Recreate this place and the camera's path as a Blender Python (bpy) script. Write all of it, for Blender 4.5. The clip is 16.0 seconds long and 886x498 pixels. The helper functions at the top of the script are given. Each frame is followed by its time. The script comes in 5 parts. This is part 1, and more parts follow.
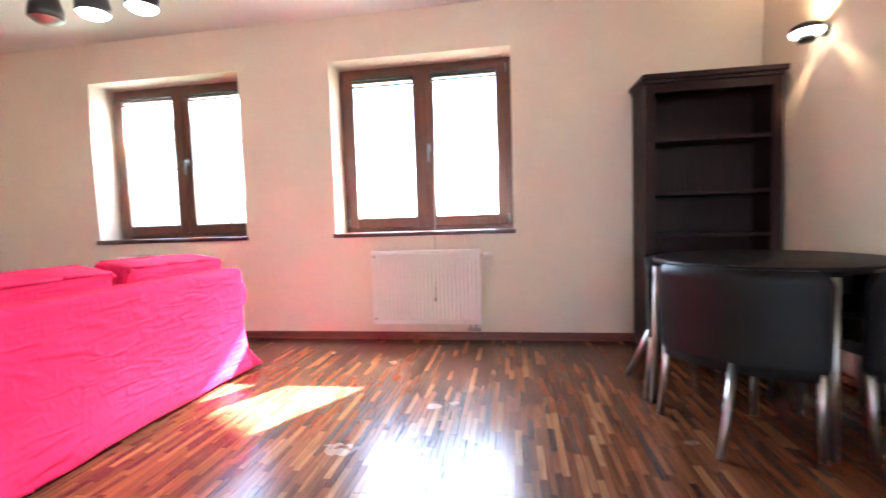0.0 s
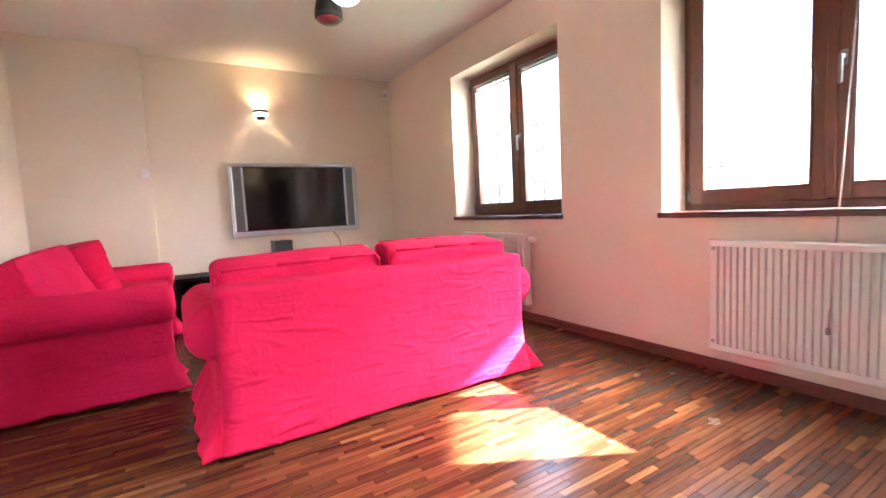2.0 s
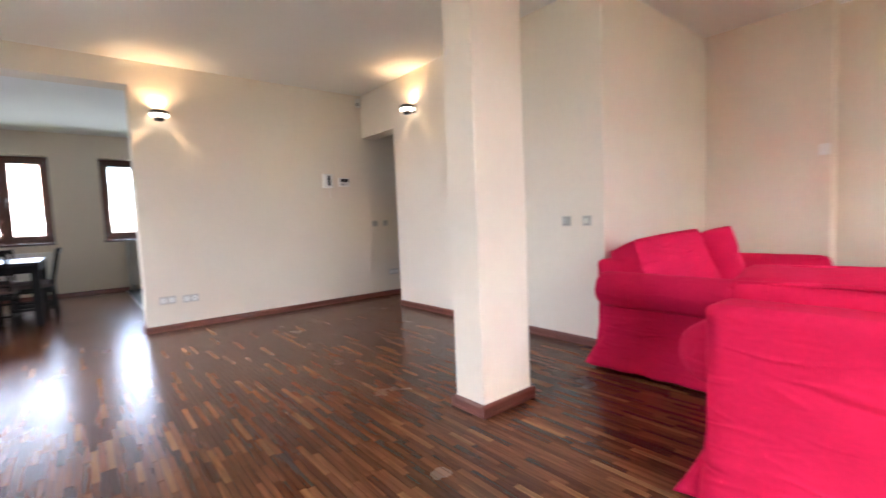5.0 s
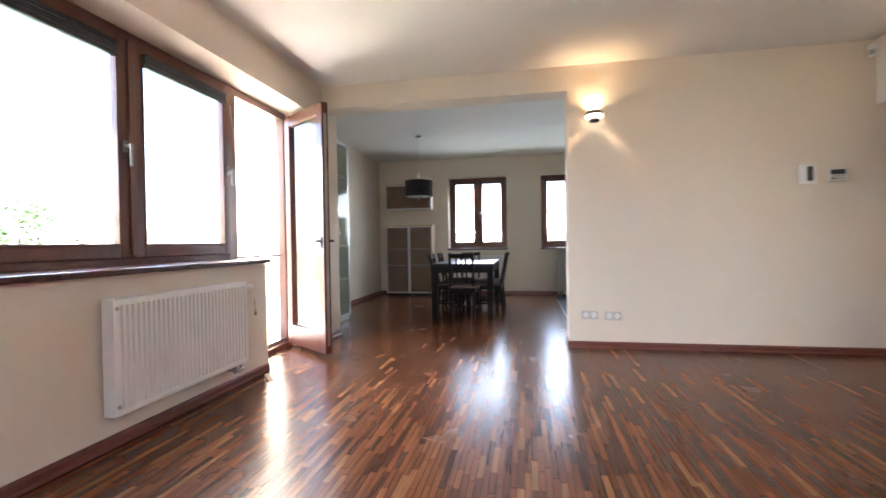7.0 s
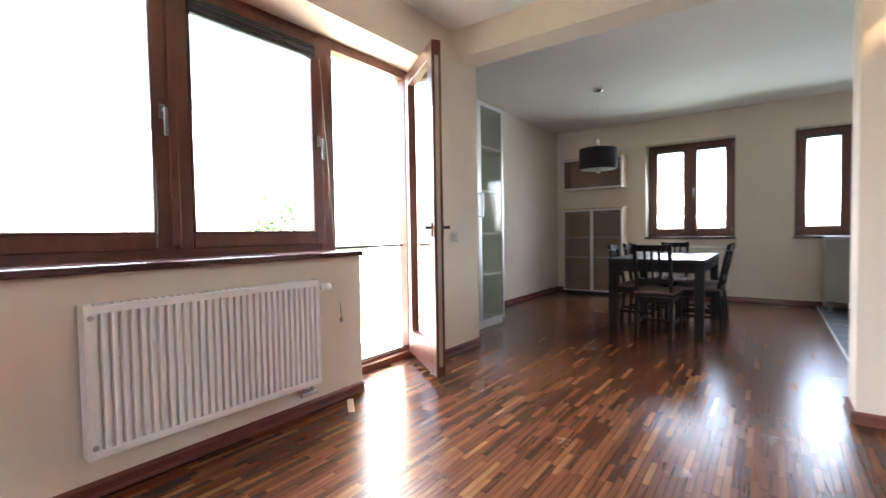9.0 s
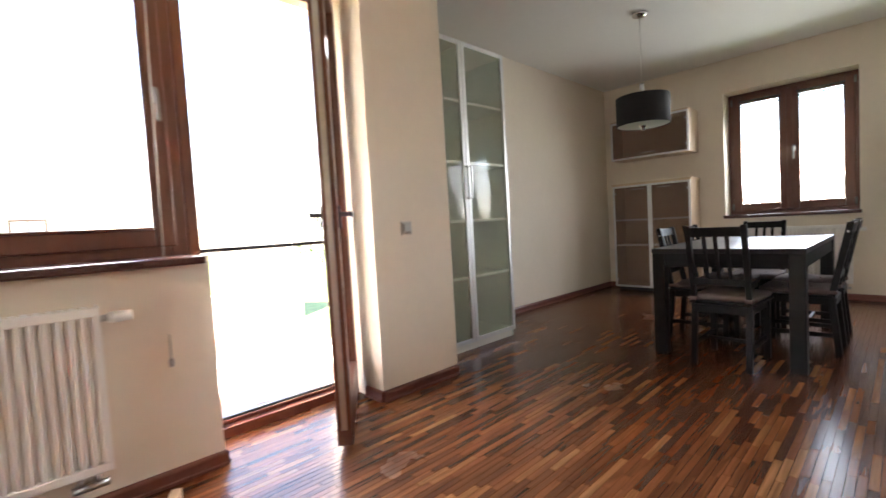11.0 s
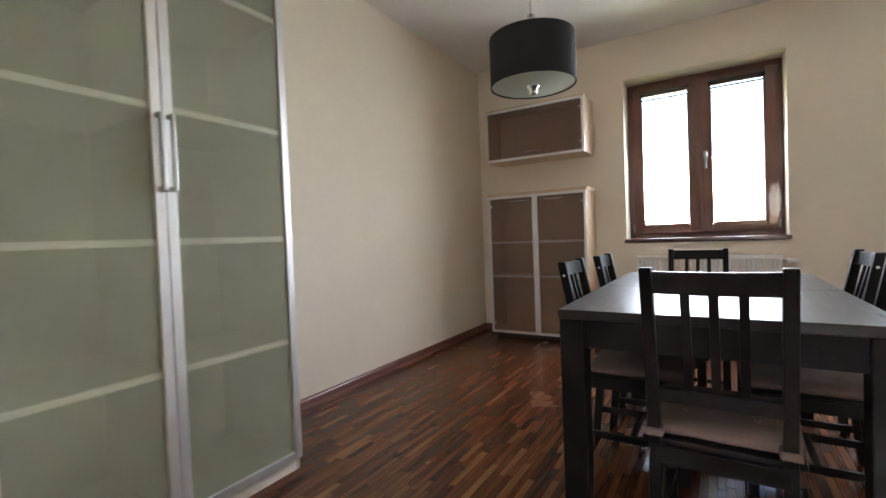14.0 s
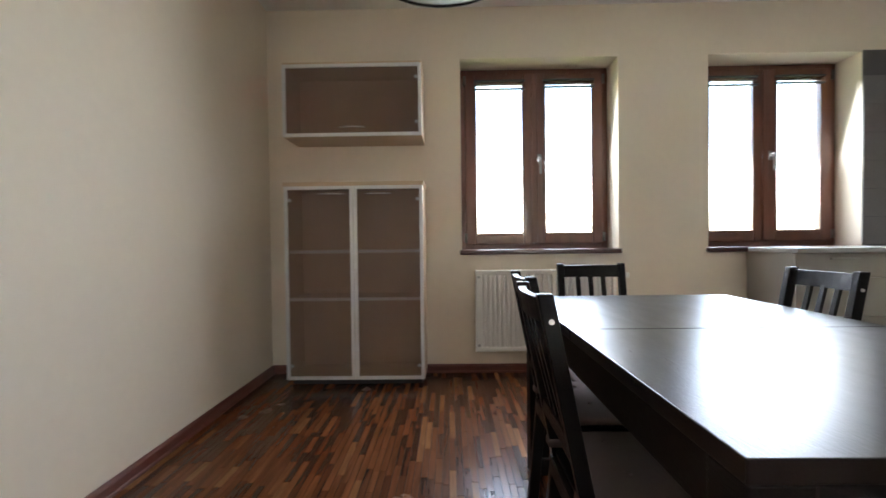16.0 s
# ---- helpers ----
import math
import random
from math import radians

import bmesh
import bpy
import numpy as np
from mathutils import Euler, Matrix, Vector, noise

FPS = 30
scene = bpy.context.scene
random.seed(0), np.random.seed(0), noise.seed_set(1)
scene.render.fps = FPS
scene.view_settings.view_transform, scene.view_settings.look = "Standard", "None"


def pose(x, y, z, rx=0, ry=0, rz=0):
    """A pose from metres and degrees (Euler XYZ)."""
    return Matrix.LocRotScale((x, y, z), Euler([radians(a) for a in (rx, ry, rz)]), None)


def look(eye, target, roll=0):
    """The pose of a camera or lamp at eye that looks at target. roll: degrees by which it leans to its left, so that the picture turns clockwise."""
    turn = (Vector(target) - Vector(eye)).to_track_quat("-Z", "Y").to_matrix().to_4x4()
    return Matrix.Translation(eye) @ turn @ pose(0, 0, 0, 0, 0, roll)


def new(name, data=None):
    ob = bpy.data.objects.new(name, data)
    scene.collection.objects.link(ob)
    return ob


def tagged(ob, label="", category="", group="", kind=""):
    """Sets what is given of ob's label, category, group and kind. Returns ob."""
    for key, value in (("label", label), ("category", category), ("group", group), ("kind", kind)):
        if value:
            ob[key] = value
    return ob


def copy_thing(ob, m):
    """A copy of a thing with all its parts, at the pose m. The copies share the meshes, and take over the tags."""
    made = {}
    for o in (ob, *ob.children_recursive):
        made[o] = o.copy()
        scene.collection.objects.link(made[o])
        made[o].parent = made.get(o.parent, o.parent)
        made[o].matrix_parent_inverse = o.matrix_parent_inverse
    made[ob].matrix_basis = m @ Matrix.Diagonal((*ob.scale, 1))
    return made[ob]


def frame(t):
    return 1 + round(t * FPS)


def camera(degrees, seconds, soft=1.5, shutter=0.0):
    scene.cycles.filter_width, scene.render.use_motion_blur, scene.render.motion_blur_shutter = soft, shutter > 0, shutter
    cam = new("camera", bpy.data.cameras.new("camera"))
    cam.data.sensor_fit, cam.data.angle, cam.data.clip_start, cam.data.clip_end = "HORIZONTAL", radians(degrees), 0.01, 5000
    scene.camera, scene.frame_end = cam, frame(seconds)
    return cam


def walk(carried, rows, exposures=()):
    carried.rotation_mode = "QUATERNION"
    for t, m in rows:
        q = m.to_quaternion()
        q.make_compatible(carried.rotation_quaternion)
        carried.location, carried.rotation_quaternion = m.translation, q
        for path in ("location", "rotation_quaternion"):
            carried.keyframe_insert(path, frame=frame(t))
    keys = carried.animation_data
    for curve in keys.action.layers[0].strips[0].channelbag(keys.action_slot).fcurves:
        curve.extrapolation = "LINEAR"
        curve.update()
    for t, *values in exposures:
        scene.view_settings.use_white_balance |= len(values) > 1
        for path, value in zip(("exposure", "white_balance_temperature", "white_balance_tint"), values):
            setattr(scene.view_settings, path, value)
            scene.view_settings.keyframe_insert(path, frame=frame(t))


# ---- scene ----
cam = camera(89.7, 16.0, shutter=0.4)

PATH = [
    (0, (0.531, 1.316, 0.965), (0.219, 3.288, 0.841), -1.9),
    (0.5, (0.592, 1.544, 0.978), (-0.2, 3.376, 0.856), -2.4),
    (1, (0.654, 1.792, 0.999), (-0.541, 3.391, 0.878), -2.1),
    (1.5, (0.68, 2.042, 0.989), (-0.823, 3.354, 0.843), -2.8),
    (2, (0.688, 2.312, 0.976), (-1.015, 3.344, 0.798), -2.9),
    (2.3, (0.664, 2.469, 0.978), (-1.117, 3.36, 0.792), -3.2),
    (2.5, (0.645, 2.571, 0.98), (-1.198, 3.329, 0.81), -2.1),
    (3, (0.57, 2.775, 0.978), (-1.378, 3.194, 0.816), -2.5),
    (3.5, (0.537, 2.953, 0.983), (-1.446, 2.752, 0.814), -3.1),
    (4, (0.441, 3.063, 1.018), (-1.442, 2.41, 0.856), -3.3),
    (4.5, (0.378, 3.048, 1.017), (-1.266, 1.917, 0.872), -2.4),
    (5, (0.316, 3.005, 1.015), (-0.947, 1.46, 0.88), -2.4),
    (5.2, (0.258, 2.966, 1.015), (-0.832, 1.295, 0.878), -3.1),
    (7.3, (0.24, 1.95, 1.007), (0.749, 0.017, 0.969), -0.6),
    (7.5, (0.241, 1.823, 1.009), (0.825, -0.089, 0.947), -0.7),
    (8, (0.223, 1.484, 1.003), (0.968, -0.37, 0.928), -0.6),
    (8.5, (0.201, 1.173, 1.0), (1.118, -0.602, 0.911), -1.0),
    (8.7, (0.2, 1.039, 1.003), (1.234, -0.671, 0.926), -0.9),
    (10.8, (0.278, -0.419, 0.971), (1.756, -1.762, 0.862), -3.4),
    (11, (0.283, -0.548, 0.967), (1.726, -1.929, 0.862), -3.3),
    (11.5, (0.334, -0.862, 0.977), (1.721, -2.3, 0.881), -3.2),
    (12, (0.407, -1.205, 0.983), (1.744, -2.691, 0.912), -3.4),
    (12.5, (0.512, -1.504, 0.977), (1.799, -3.032, 0.885), -3.2),
    (13, (0.711, -1.798, 0.995), (1.931, -3.38, 0.894), -3.2),
    (13.5, (0.878, -2.022, 0.978), (2.081, -3.619, 0.885), -2.7),
    (14, (1.056, -2.273, 0.971), (2.103, -3.976, 0.92), -2.2),
    (14.5, (1.254, -2.475, 0.965), (2.097, -4.287, 0.899), -1.5),
    (15, (1.48, -2.67, 0.971), (2.046, -4.587, 0.904), -1.4),
    (15.5, (1.674, -2.959, 0.994), (2.015, -4.929, 0.973), -1.3),
    (16, (1.811, -3.209, 0.961), (1.843, -5.208, 0.926), -0.7),
]
walk(cam, [(t, look(eye, target, roll)) for t, eye, target, roll in PATH], [(0, 5.75, 5450, 12), (2.0, 5.28, 5900, 15), (4.5, 5.03, 5950, 17), (7.5, 4.97, 6000, 15), (8.7, 5.0, 6050, 15), (11, 5.15, 6750, 16), (12, 5.2, 6750, 16), (14, 5.45, 6600, 16), (16, 5.4, 6500, 14)])


# ---- world, sun and sky light ----
world = bpy.data.worlds.new("world")
scene.world = world
world.use_nodes = True
wn = world.node_tree.nodes
sky = wn.new("ShaderNodeTexSky")
sky.sky_type = "NISHITA"
sky.sun_disc = False
SUN_EL, SUN_AZ = 36.2, 29.5        # degrees; azimuth from +y towards +x
sky.sun_elevation, sky.sun_rotation = radians(SUN_EL), radians(SUN_AZ)
wn["Background"].inputs[1].default_value = 0.06
world.node_tree.links.new(sky.outputs[0], wn["Background"].inputs[0])

sun = new("sun", bpy.data.lights.new("sun", "SUN"))
sun.data.energy, sun.data.angle, sun.data.color = 5.0, radians(0.5), (1.0, 0.93, 0.82)
sd = Vector((math.sin(radians(SUN_AZ)) * math.cos(radians(SUN_EL)), math.cos(radians(SUN_AZ)) * math.cos(radians(SUN_EL)), math.sin(radians(SUN_EL))))
sun.matrix_world = look(sd * 30, (0, 0, 0))


def sky_lamp(name, eye, target, w, h, watts, color, spread=104):
    """The sky's light, as an area lamp in a window's opening."""
    lamp = new(name, bpy.data.lights.new(name, "AREA"))
    lamp.data.shape, lamp.data.size, lamp.data.size_y = "RECTANGLE", w, h
    lamp.data.energy, lamp.data.color, lamp.data.spread = watts, color, radians(spread)
    lamp.matrix_world = look(eye, target)
    return lamp


COOL = (0.86, 0.94, 1.0)
sky_lamp("window_light_1", (-2.45, 5.07, 1.60), (-2.45, 3.45, 0.2), 1.25, 0.8, 0.36, COOL)
sky_lamp("window_light_2", (-0.2, 5.07, 1.60), (-0.2, 3.45, 0.2), 1.25, 0.8, 0.90, COOL)
sky_lamp("balcony_light_1", (2.58, -0.15, 1.65), (0.9, -0.15, 0.2), 1.6, 0.8, 1.35, COOL)
sky_lamp("balcony_light_2", (2.52, -1.45, 1.4), (0.9, -1.45, 0.2), 0.6, 1.2, 0.75, COOL)
sky_lamp("dining_light_1", (1.15, -6.63, 1.60), (1.15, -3.4, 0.6), 1.0, 0.9, 0.95, COOL, 150)
sky_lamp("dining_light_2", (-0.6, -6.63, 1.60), (-0.6, -3.4, 0.6), 1.0, 0.9, 0.95, COOL, 150)

# ---- materials ----


def mat(name, color, rough=0.5, metal=0.0, vary=0.0, scale=6.0, bump=0.0, bscale=80.0, spec=0.5, coat=0.0, fine=0.0, stretch=(1, 1, 1)):
    """A principled material with colour variation at two scales and a fine relief."""
    m = bpy.data.materials.new(name)
    m.use_nodes = True
    n, l = m.node_tree.nodes, m.node_tree.links
    p = n["Principled BSDF"]
    p.inputs["Roughness"].default_value = rough
    p.inputs["Metallic"].default_value = metal
    p.inputs["Specular IOR Level"].default_value = spec
    p.inputs["Coat Weight"].default_value = coat
    p.inputs["Base Color"].default_value = (*color, 1)
    co = n.new("ShaderNodeTexCoord")
    mp = n.new("ShaderNodeMapping")
    mp.inputs["Scale"].default_value = stretch
    l.new(co.outputs["Object"], mp.inputs["Vector"])
    if vary > 0:
        a = n.new("ShaderNodeTexNoise")
        a.inputs["Scale"].default_value, a.inputs["Detail"].default_value = scale, 5
        l.new(mp.outputs[0], a.inputs["Vector"])
        b = n.new("ShaderNodeTexNoise")
        b.inputs["Scale"].default_value, b.inputs["Detail"].default_value = scale * 14, 3
        l.new(mp.outputs[0], b.inputs["Vector"])
        mx = n.new("ShaderNodeMath")
        mx.operation = "MULTIPLY_ADD"
        mx.inputs[1].default_value = 0.35
        l.new(b.outputs["Fac"], mx.inputs[0])
        sc = n.new("ShaderNodeMath")
        sc.operation = "MULTIPLY"
        sc.inputs[1].default_value = 0.65
        l.new(a.outputs["Fac"], sc.inputs[0])
        l.new(sc.outputs[0], mx.inputs[2])
        ramp = n.new("ShaderNodeValToRGB")
        ramp.color_ramp.elements[0].position, ramp.color_ramp.elements[1].position = 0.3, 0.7
        ramp.color_ramp.elements[0].color = (*[c * (1 - vary) for c in color], 1)
        ramp.color_ramp.elements[1].color = (*[min(1, c * (1 + vary)) for c in color], 1)
        l.new(mx.outputs[0], ramp.inputs[0])
        l.new(ramp.outputs[0], p.inputs["Base Color"])
        rr = n.new("ShaderNodeMapRange")
        rr.inputs["To Min"].default_value, rr.inputs["To Max"].default_value = max(0.02, rough - 0.08), min(1, rough + 0.08)
        l.new(mx.outputs[0], rr.inputs["Value"])
        l.new(rr.outputs[0], p.inputs["Roughness"])
    if bump > 0:
        c = n.new("ShaderNodeTexNoise")
        c.inputs["Scale"].default_value, c.inputs["Detail"].default_value = bscale, 4
        l.new(mp.outputs[0], c.inputs["Vector"])
        bp = n.new("ShaderNodeBump")
        bp.inputs["Strength"].default_value, bp.inputs["Distance"].default_value = bump, 0.004
        l.new(c.outputs["Fac"], bp.inputs["Height"])
        l.new(bp.outputs[0], p.inputs["Normal"])
    return m


def stave_mat(name, source):
    """Oiled hardwood staves; every stave takes a tone of its own."""
    m = bpy.data.materials.new(name)
    m.use_nodes = True
    n, l = m.node_tree.nodes, m.node_tree.links
    p = n["Principled BSDF"]
    if source == "object":
        rnd = n.new("ShaderNodeObjectInfo").outputs["Random"]
    else:
        rnd = n.new("ShaderNodeNewGeometry").outputs["Random Per Island"]
    tone = n.new("ShaderNodeValToRGB")
    e = tone.color_ramp.elements
    e[0].position, e[0].color = 0.0, (0.058, 0.018, 0.008, 1)
    e[1].position, e[1].color = 1.0, (0.225, 0.100, 0.039, 1)
    for pos, col in ((0.3, (0.090, 0.029, 0.012, 1)), (0.62, (0.125, 0.042, 0.017, 1)), (0.86, (0.150, 0.054, 0.021, 1))):
        k = e.new(pos)
        k.color = col
    l.new(rnd, tone.inputs[0])
    geo = n.new("ShaderNodeNewGeometry")
    mp = n.new("ShaderNodeMapping")
    mp.inputs["Scale"].default_value = (60, 3.5, 20)
    l.new(geo.outputs["Position"], mp.inputs["Vector"])
    sh = n.new("ShaderNodeVectorMath")
    sh.operation = "MULTIPLY_ADD"
    cx = n.new("ShaderNodeCombineXYZ")
    l.new(rnd, cx.inputs[0]), l.new(rnd, cx.inputs[1])
    sh.inputs[1].default_value = (90, 90, 90)
    l.new(cx.outputs[0], sh.inputs[0]), l.new(mp.outputs[0], sh.inputs[2])
    g = n.new("ShaderNodeTexNoise")
    g.inputs["Scale"].default_value, g.inputs["Detail"].default_value, g.inputs["Distortion"].default_value = 1.0, 6, 0.6
    l.new(sh.outputs[0], g.inputs["Vector"])
    gr = n.new("ShaderNodeMapRange")
    gr.inputs["From Min"].default_value, gr.inputs["From Max"].default_value = 0.3, 0.7
    gr.inputs["To Min"].default_value, gr.inputs["To Max"].default_value = 0.65, 1.25
    l.new(g.outputs["Fac"], gr.inputs["Value"])
    mul = n.new("ShaderNodeVectorMath")
    mul.operation = "SCALE"
    l.new(tone.outputs[0], mul.inputs[0]), l.new(gr.outputs[0], mul.inputs["Scale"])
    l.new(mul.outputs[0], p.inputs["Base Color"])
    w = n.new("ShaderNodeTexNoise")
    w.inputs["Scale"].default_value, w.inputs["Detail"].default_value = 2.2, 5
    l.new(geo.outputs["Position"], w.inputs["Vector"])
    ro = n.new("ShaderNodeMapRange")
    ro.inputs["To Min"].default_value, ro.inputs["To Max"].default_value = 0.18, 0.32
    p.inputs["Specular IOR Level"].default_value = 0.36
    l.new(w.outputs["Fac"], ro.inputs["Value"])
    l.new(ro.outputs[0], p.inputs["Roughness"])
    bp = n.new("ShaderNodeBump")
    bp.inputs["Strength"].default_value, bp.inputs["Distance"].default_value = 0.12, 0.002
    l.new(g.outputs["Fac"], bp.inputs["Height"])
    l.new(bp.outputs[0], p.inputs["Normal"])
    return m


def glass_mat(name, color=(1, 1, 1), rough=0.0):
    m = bpy.data.materials.new(name)
    m.use_nodes = True
    p = m.node_tree.nodes["Principled BSDF"]
    p.inputs["Base Color"].default_value = (*color, 1)
    p.inputs["Roughness"].default_value = rough
    p.inputs["Transmission Weight"].default_value = 1.0
    p.inputs["IOR"].default_value = 1.45
    return m


def glow_mat(name, color, strength):
    m = bpy.data.materials.new(name)
    m.use_nodes = True
    p = m.node_tree.nodes["Principled BSDF"]
    p.inputs["Base Color"].default_value = (0.8, 0.8, 0.8, 1)
    p.inputs["Emission Color"].default_value = (*color, 1)
    p.inputs["Emission Strength"].default_value = strength
    return m


WALL = mat("cream_wall_paint", (0.76, 0.665, 0.545), 0.85, vary=0.035, scale=1.6, bump=0.25, bscale=160, spec=0.25)
CEIL = mat("white_ceiling_paint", (0.80, 0.775, 0.73), 0.9, vary=0.025, scale=1.3, bump=0.2, bscale=140, spec=0.2)
TRIM = mat("red_brown_stained_trim", (0.135, 0.040, 0.026), 0.36, vary=0.3, scale=5, bump=0.15, bscale=60, coat=0.2, stretch=(1, 1, 8))
FRAME = mat("brown_stained_pine", (0.118, 0.038, 0.021), 0.34, vary=0.28, scale=4, bump=0.2, bscale=70, coat=0.25, stretch=(8, 8, 1))
SILLM = mat("dark_mahogany_sill", (0.060, 0.018, 0.014), 0.28, vary=0.25, scale=5, bump=0.1, coat=0.3, stretch=(1, 8, 8))
STAVE = stave_mat("hardwood_stave", "object")
STAVES = stave_mat("hardwood_staves", "island")
JOINT = mat("dark_floor_joint", (0.035, 0.014, 0.008), 0.6, vary=0.2)
TILE = mat("grey_blue_floor_tile", (0.20, 0.24, 0.27), 0.25, vary=0.12, scale=3, bump=0.1)
WTILE = mat("grey_wall_tile", (0.16, 0.15, 0.145), 0.35, vary=0.15, scale=4, bump=0.1)
GROUT = mat("grey_grout", (0.10, 0.10, 0.10), 0.9, vary=0.1)
GLASS = glass_mat("window_glass")
WHITE = mat("white_enamel", (0.82, 0.80, 0.76), 0.3, vary=0.02, scale=4)
PLASTIC = mat("white_plastic", (0.78, 0.76, 0.71), 0.4, vary=0.03, scale=20)
STEEL = mat("brushed_steel", (0.48, 0.47, 0.45), 0.34, 1.0, vary=0.08, scale=30)
CHROME = mat("chrome", (0.80, 0.80, 0.80), 0.12, 1.0, vary=0.03, scale=20)
ALU = mat("satin_aluminium", (0.72, 0.71, 0.70), 0.5, 0.8, vary=0.05, scale=20)
BLACKP = mat("black_plastic", (0.018, 0.018, 0.020), 0.35, vary=0.2, scale=20)


def cover_mat():
    """Creased cotton: long soft creases over a fine weave."""
    m = mat("crimson_cotton_cover", (0.60, 0.011, 0.066), 0.9, vary=0.10, scale=5, spec=0.15)
    n, l = m.node_tree.nodes, m.node_tree.links
    co = n.new("ShaderNodeTexCoord")
    prev = None
    for st, sc, dist, det, w in (((1.2, 1.2, 4.6), 4.5, 0.015, 8, 0.9), ((5.5, 5.5, 3.2), 5.0, 0.006, 6, 0.6), ((1, 1, 1), 420, 0.0012, 2, 0.4)):
        mp = n.new("ShaderNodeMapping")
        mp.inputs["Scale"].default_value = st
        mp.inputs["Rotation"].default_value = (0.25, 0.35, 0.1)
        tx = n.new("ShaderNodeTexNoise")
        tx.noise_type = "RIDGED_MULTIFRACTAL" if sc < 100 else "FBM"
        tx.inputs["Scale"].default_value, tx.inputs["Detail"].default_value, tx.inputs["Distortion"].default_value = sc, det, 0.7 if sc < 100 else 0
        bp = n.new("ShaderNodeBump")
        bp.inputs["Strength"].default_value, bp.inputs["Distance"].default_value = w, dist
        l.new(co.outputs["Object"], mp.inputs[0]), l.new(mp.outputs[0], tx.inputs["Vector"]), l.new(tx.outputs["Fac"], bp.inputs["Height"])
        if prev:
            l.new(prev.outputs[0], bp.inputs["Normal"])
        prev = bp
    l.new(prev.outputs[0], n["Principled BSDF"].inputs["Normal"])
    return m


FABRIC = cover_mat()
BLACKWOOD = mat("black_brown_wood", (0.009, 0.0075, 0.0075), 0.42, vary=0.35, scale=5, bump=0.2, bscale=60, stretch=(6, 1, 6), spec=0.14)
TABLETOP = mat("black_brown_tabletop", (0.010, 0.008, 0.008), 0.30, vary=0.35, scale=5, bump=0.12, bscale=50, stretch=(6, 1, 6), spec=0.32)
ESPRESSO = mat("dark_espresso_veneer", (0.027, 0.012, 0.011), 0.42, vary=0.3, scale=4, bump=0.2, bscale=50, stretch=(8, 8, 1), spec=0.15)
LEATHER = mat("black_leather", (0.011, 0.010, 0.010), 0.30, vary=0.25, scale=8, bump=0.35, bscale=220, spec=0.2)
CUSHION = mat("taupe_cushion_cotton", (0.135, 0.095, 0.085), 0.9, vary=0.1, scale=12, bump=0.5, bscale=200)
BIRCH = mat("birch_veneer", (0.58, 0.43, 0.29), 0.45, vary=0.12, scale=4, bump=0.1, stretch=(1, 6, 6))
SHADE = mat("black_textile_shade", (0.014, 0.013, 0.014), 0.8, vary=0.2, scale=30, bump=0.4, bscale=300)
STONE = mat("pale_concrete", (0.74, 0.72, 0.68), 0.85, vary=0.10, scale=3, bump=0.4)
PLASTER = mat("pale_facade_plaster", (0.80, 0.78, 0.73), 0.9, vary=0.08, scale=1.0, bump=0.3)
ROOFM = mat("red_clay_roof", (0.62, 0.46, 0.38), 0.8, vary=0.25, scale=3, bump=0.5, bscale=30)
GRASS = mat("lawn", (0.07, 0.11, 0.03), 0.95, vary=0.4, scale=2, bump=0.5)
BARK = mat("grey_bark", (0.13, 0.10, 0.08), 0.9, vary=0.3, scale=6, bump=0.6)
LEAF = mat("leaves", (0.06, 0.11, 0.035), 0.7, vary=0.4, scale=3)

# ---- mesh helpers ----


def box(bm, x0, x1, y0, y1, z0, z1, bevel=0.0, seg=2):
    """A box, with rounded edges if a bevel is given."""
    v = [bm.verts.new((x, y, z)) for x in (x0, x1) for y in (y0, y1) for z in (z0, z1)]
    f = [bm.faces.new([v[i] for i in q]) for q in ((0, 1, 3, 2), (4, 6, 7, 5), (0, 4, 5, 1), (2, 3, 7, 6), (0, 2, 6, 4), (1, 5, 7, 3))]
    if bevel > 0:
        edges = list({e for q in f for e in q.edges})
        bmesh.ops.bevel(bm, geom=edges, offset=bevel, segments=seg, profile=0.5, affect="EDGES")
    return bm


def boxes(*rows, bevel=0.0):
    bm = bmesh.new()
    for r in rows:
        box(bm, *r, bevel=bevel)
    return bm


def rod(bm, a, b, r0, r1=None, n=12, caps=True):
    """A round bar from a to b, tapering from r0 to r1."""
    a, b = Vector(a), Vector(b)
    r1 = r0 if r1 is None else r1
    q = (b - a).to_track_quat("Z", "Y")
    rings = []
    for c, r in ((a, r0), (b, r1)):
        rings.append([bm.verts.new(c + q @ Vector((r * math.cos(2 * math.pi * k / n), r * math.sin(2 * math.pi * k / n), 0))) for k in range(n)])
    for k in range(n):
        f = bm.faces.new((rings[0][k], rings[0][(k + 1) % n], rings[1][(k + 1) % n], rings[1][k]))
        f.smooth = True
    if caps:
        bm.faces.new(rings[0][::-1]), bm.faces.new(rings[1])
    return bm


def lathe(bm, profile, n=32, center=(0, 0, 0)):
    """A turned shape from (radius, height) pairs about the z axis."""
    rings = []
    for r, z in profile:
        rings.append([bm.verts.new((center[0] + r * math.cos(2 * math.pi * k / n), center[1] + r * math.sin(2 * math.pi * k / n), center[2] + z)) for k in range(n)])
    for a, b in zip(rings, rings[1:]):
        for k in range(n):
            f = bm.faces.new((a[k], a[(k + 1) % n], b[(k + 1) % n], b[k]))
            f.smooth = True
    return bm


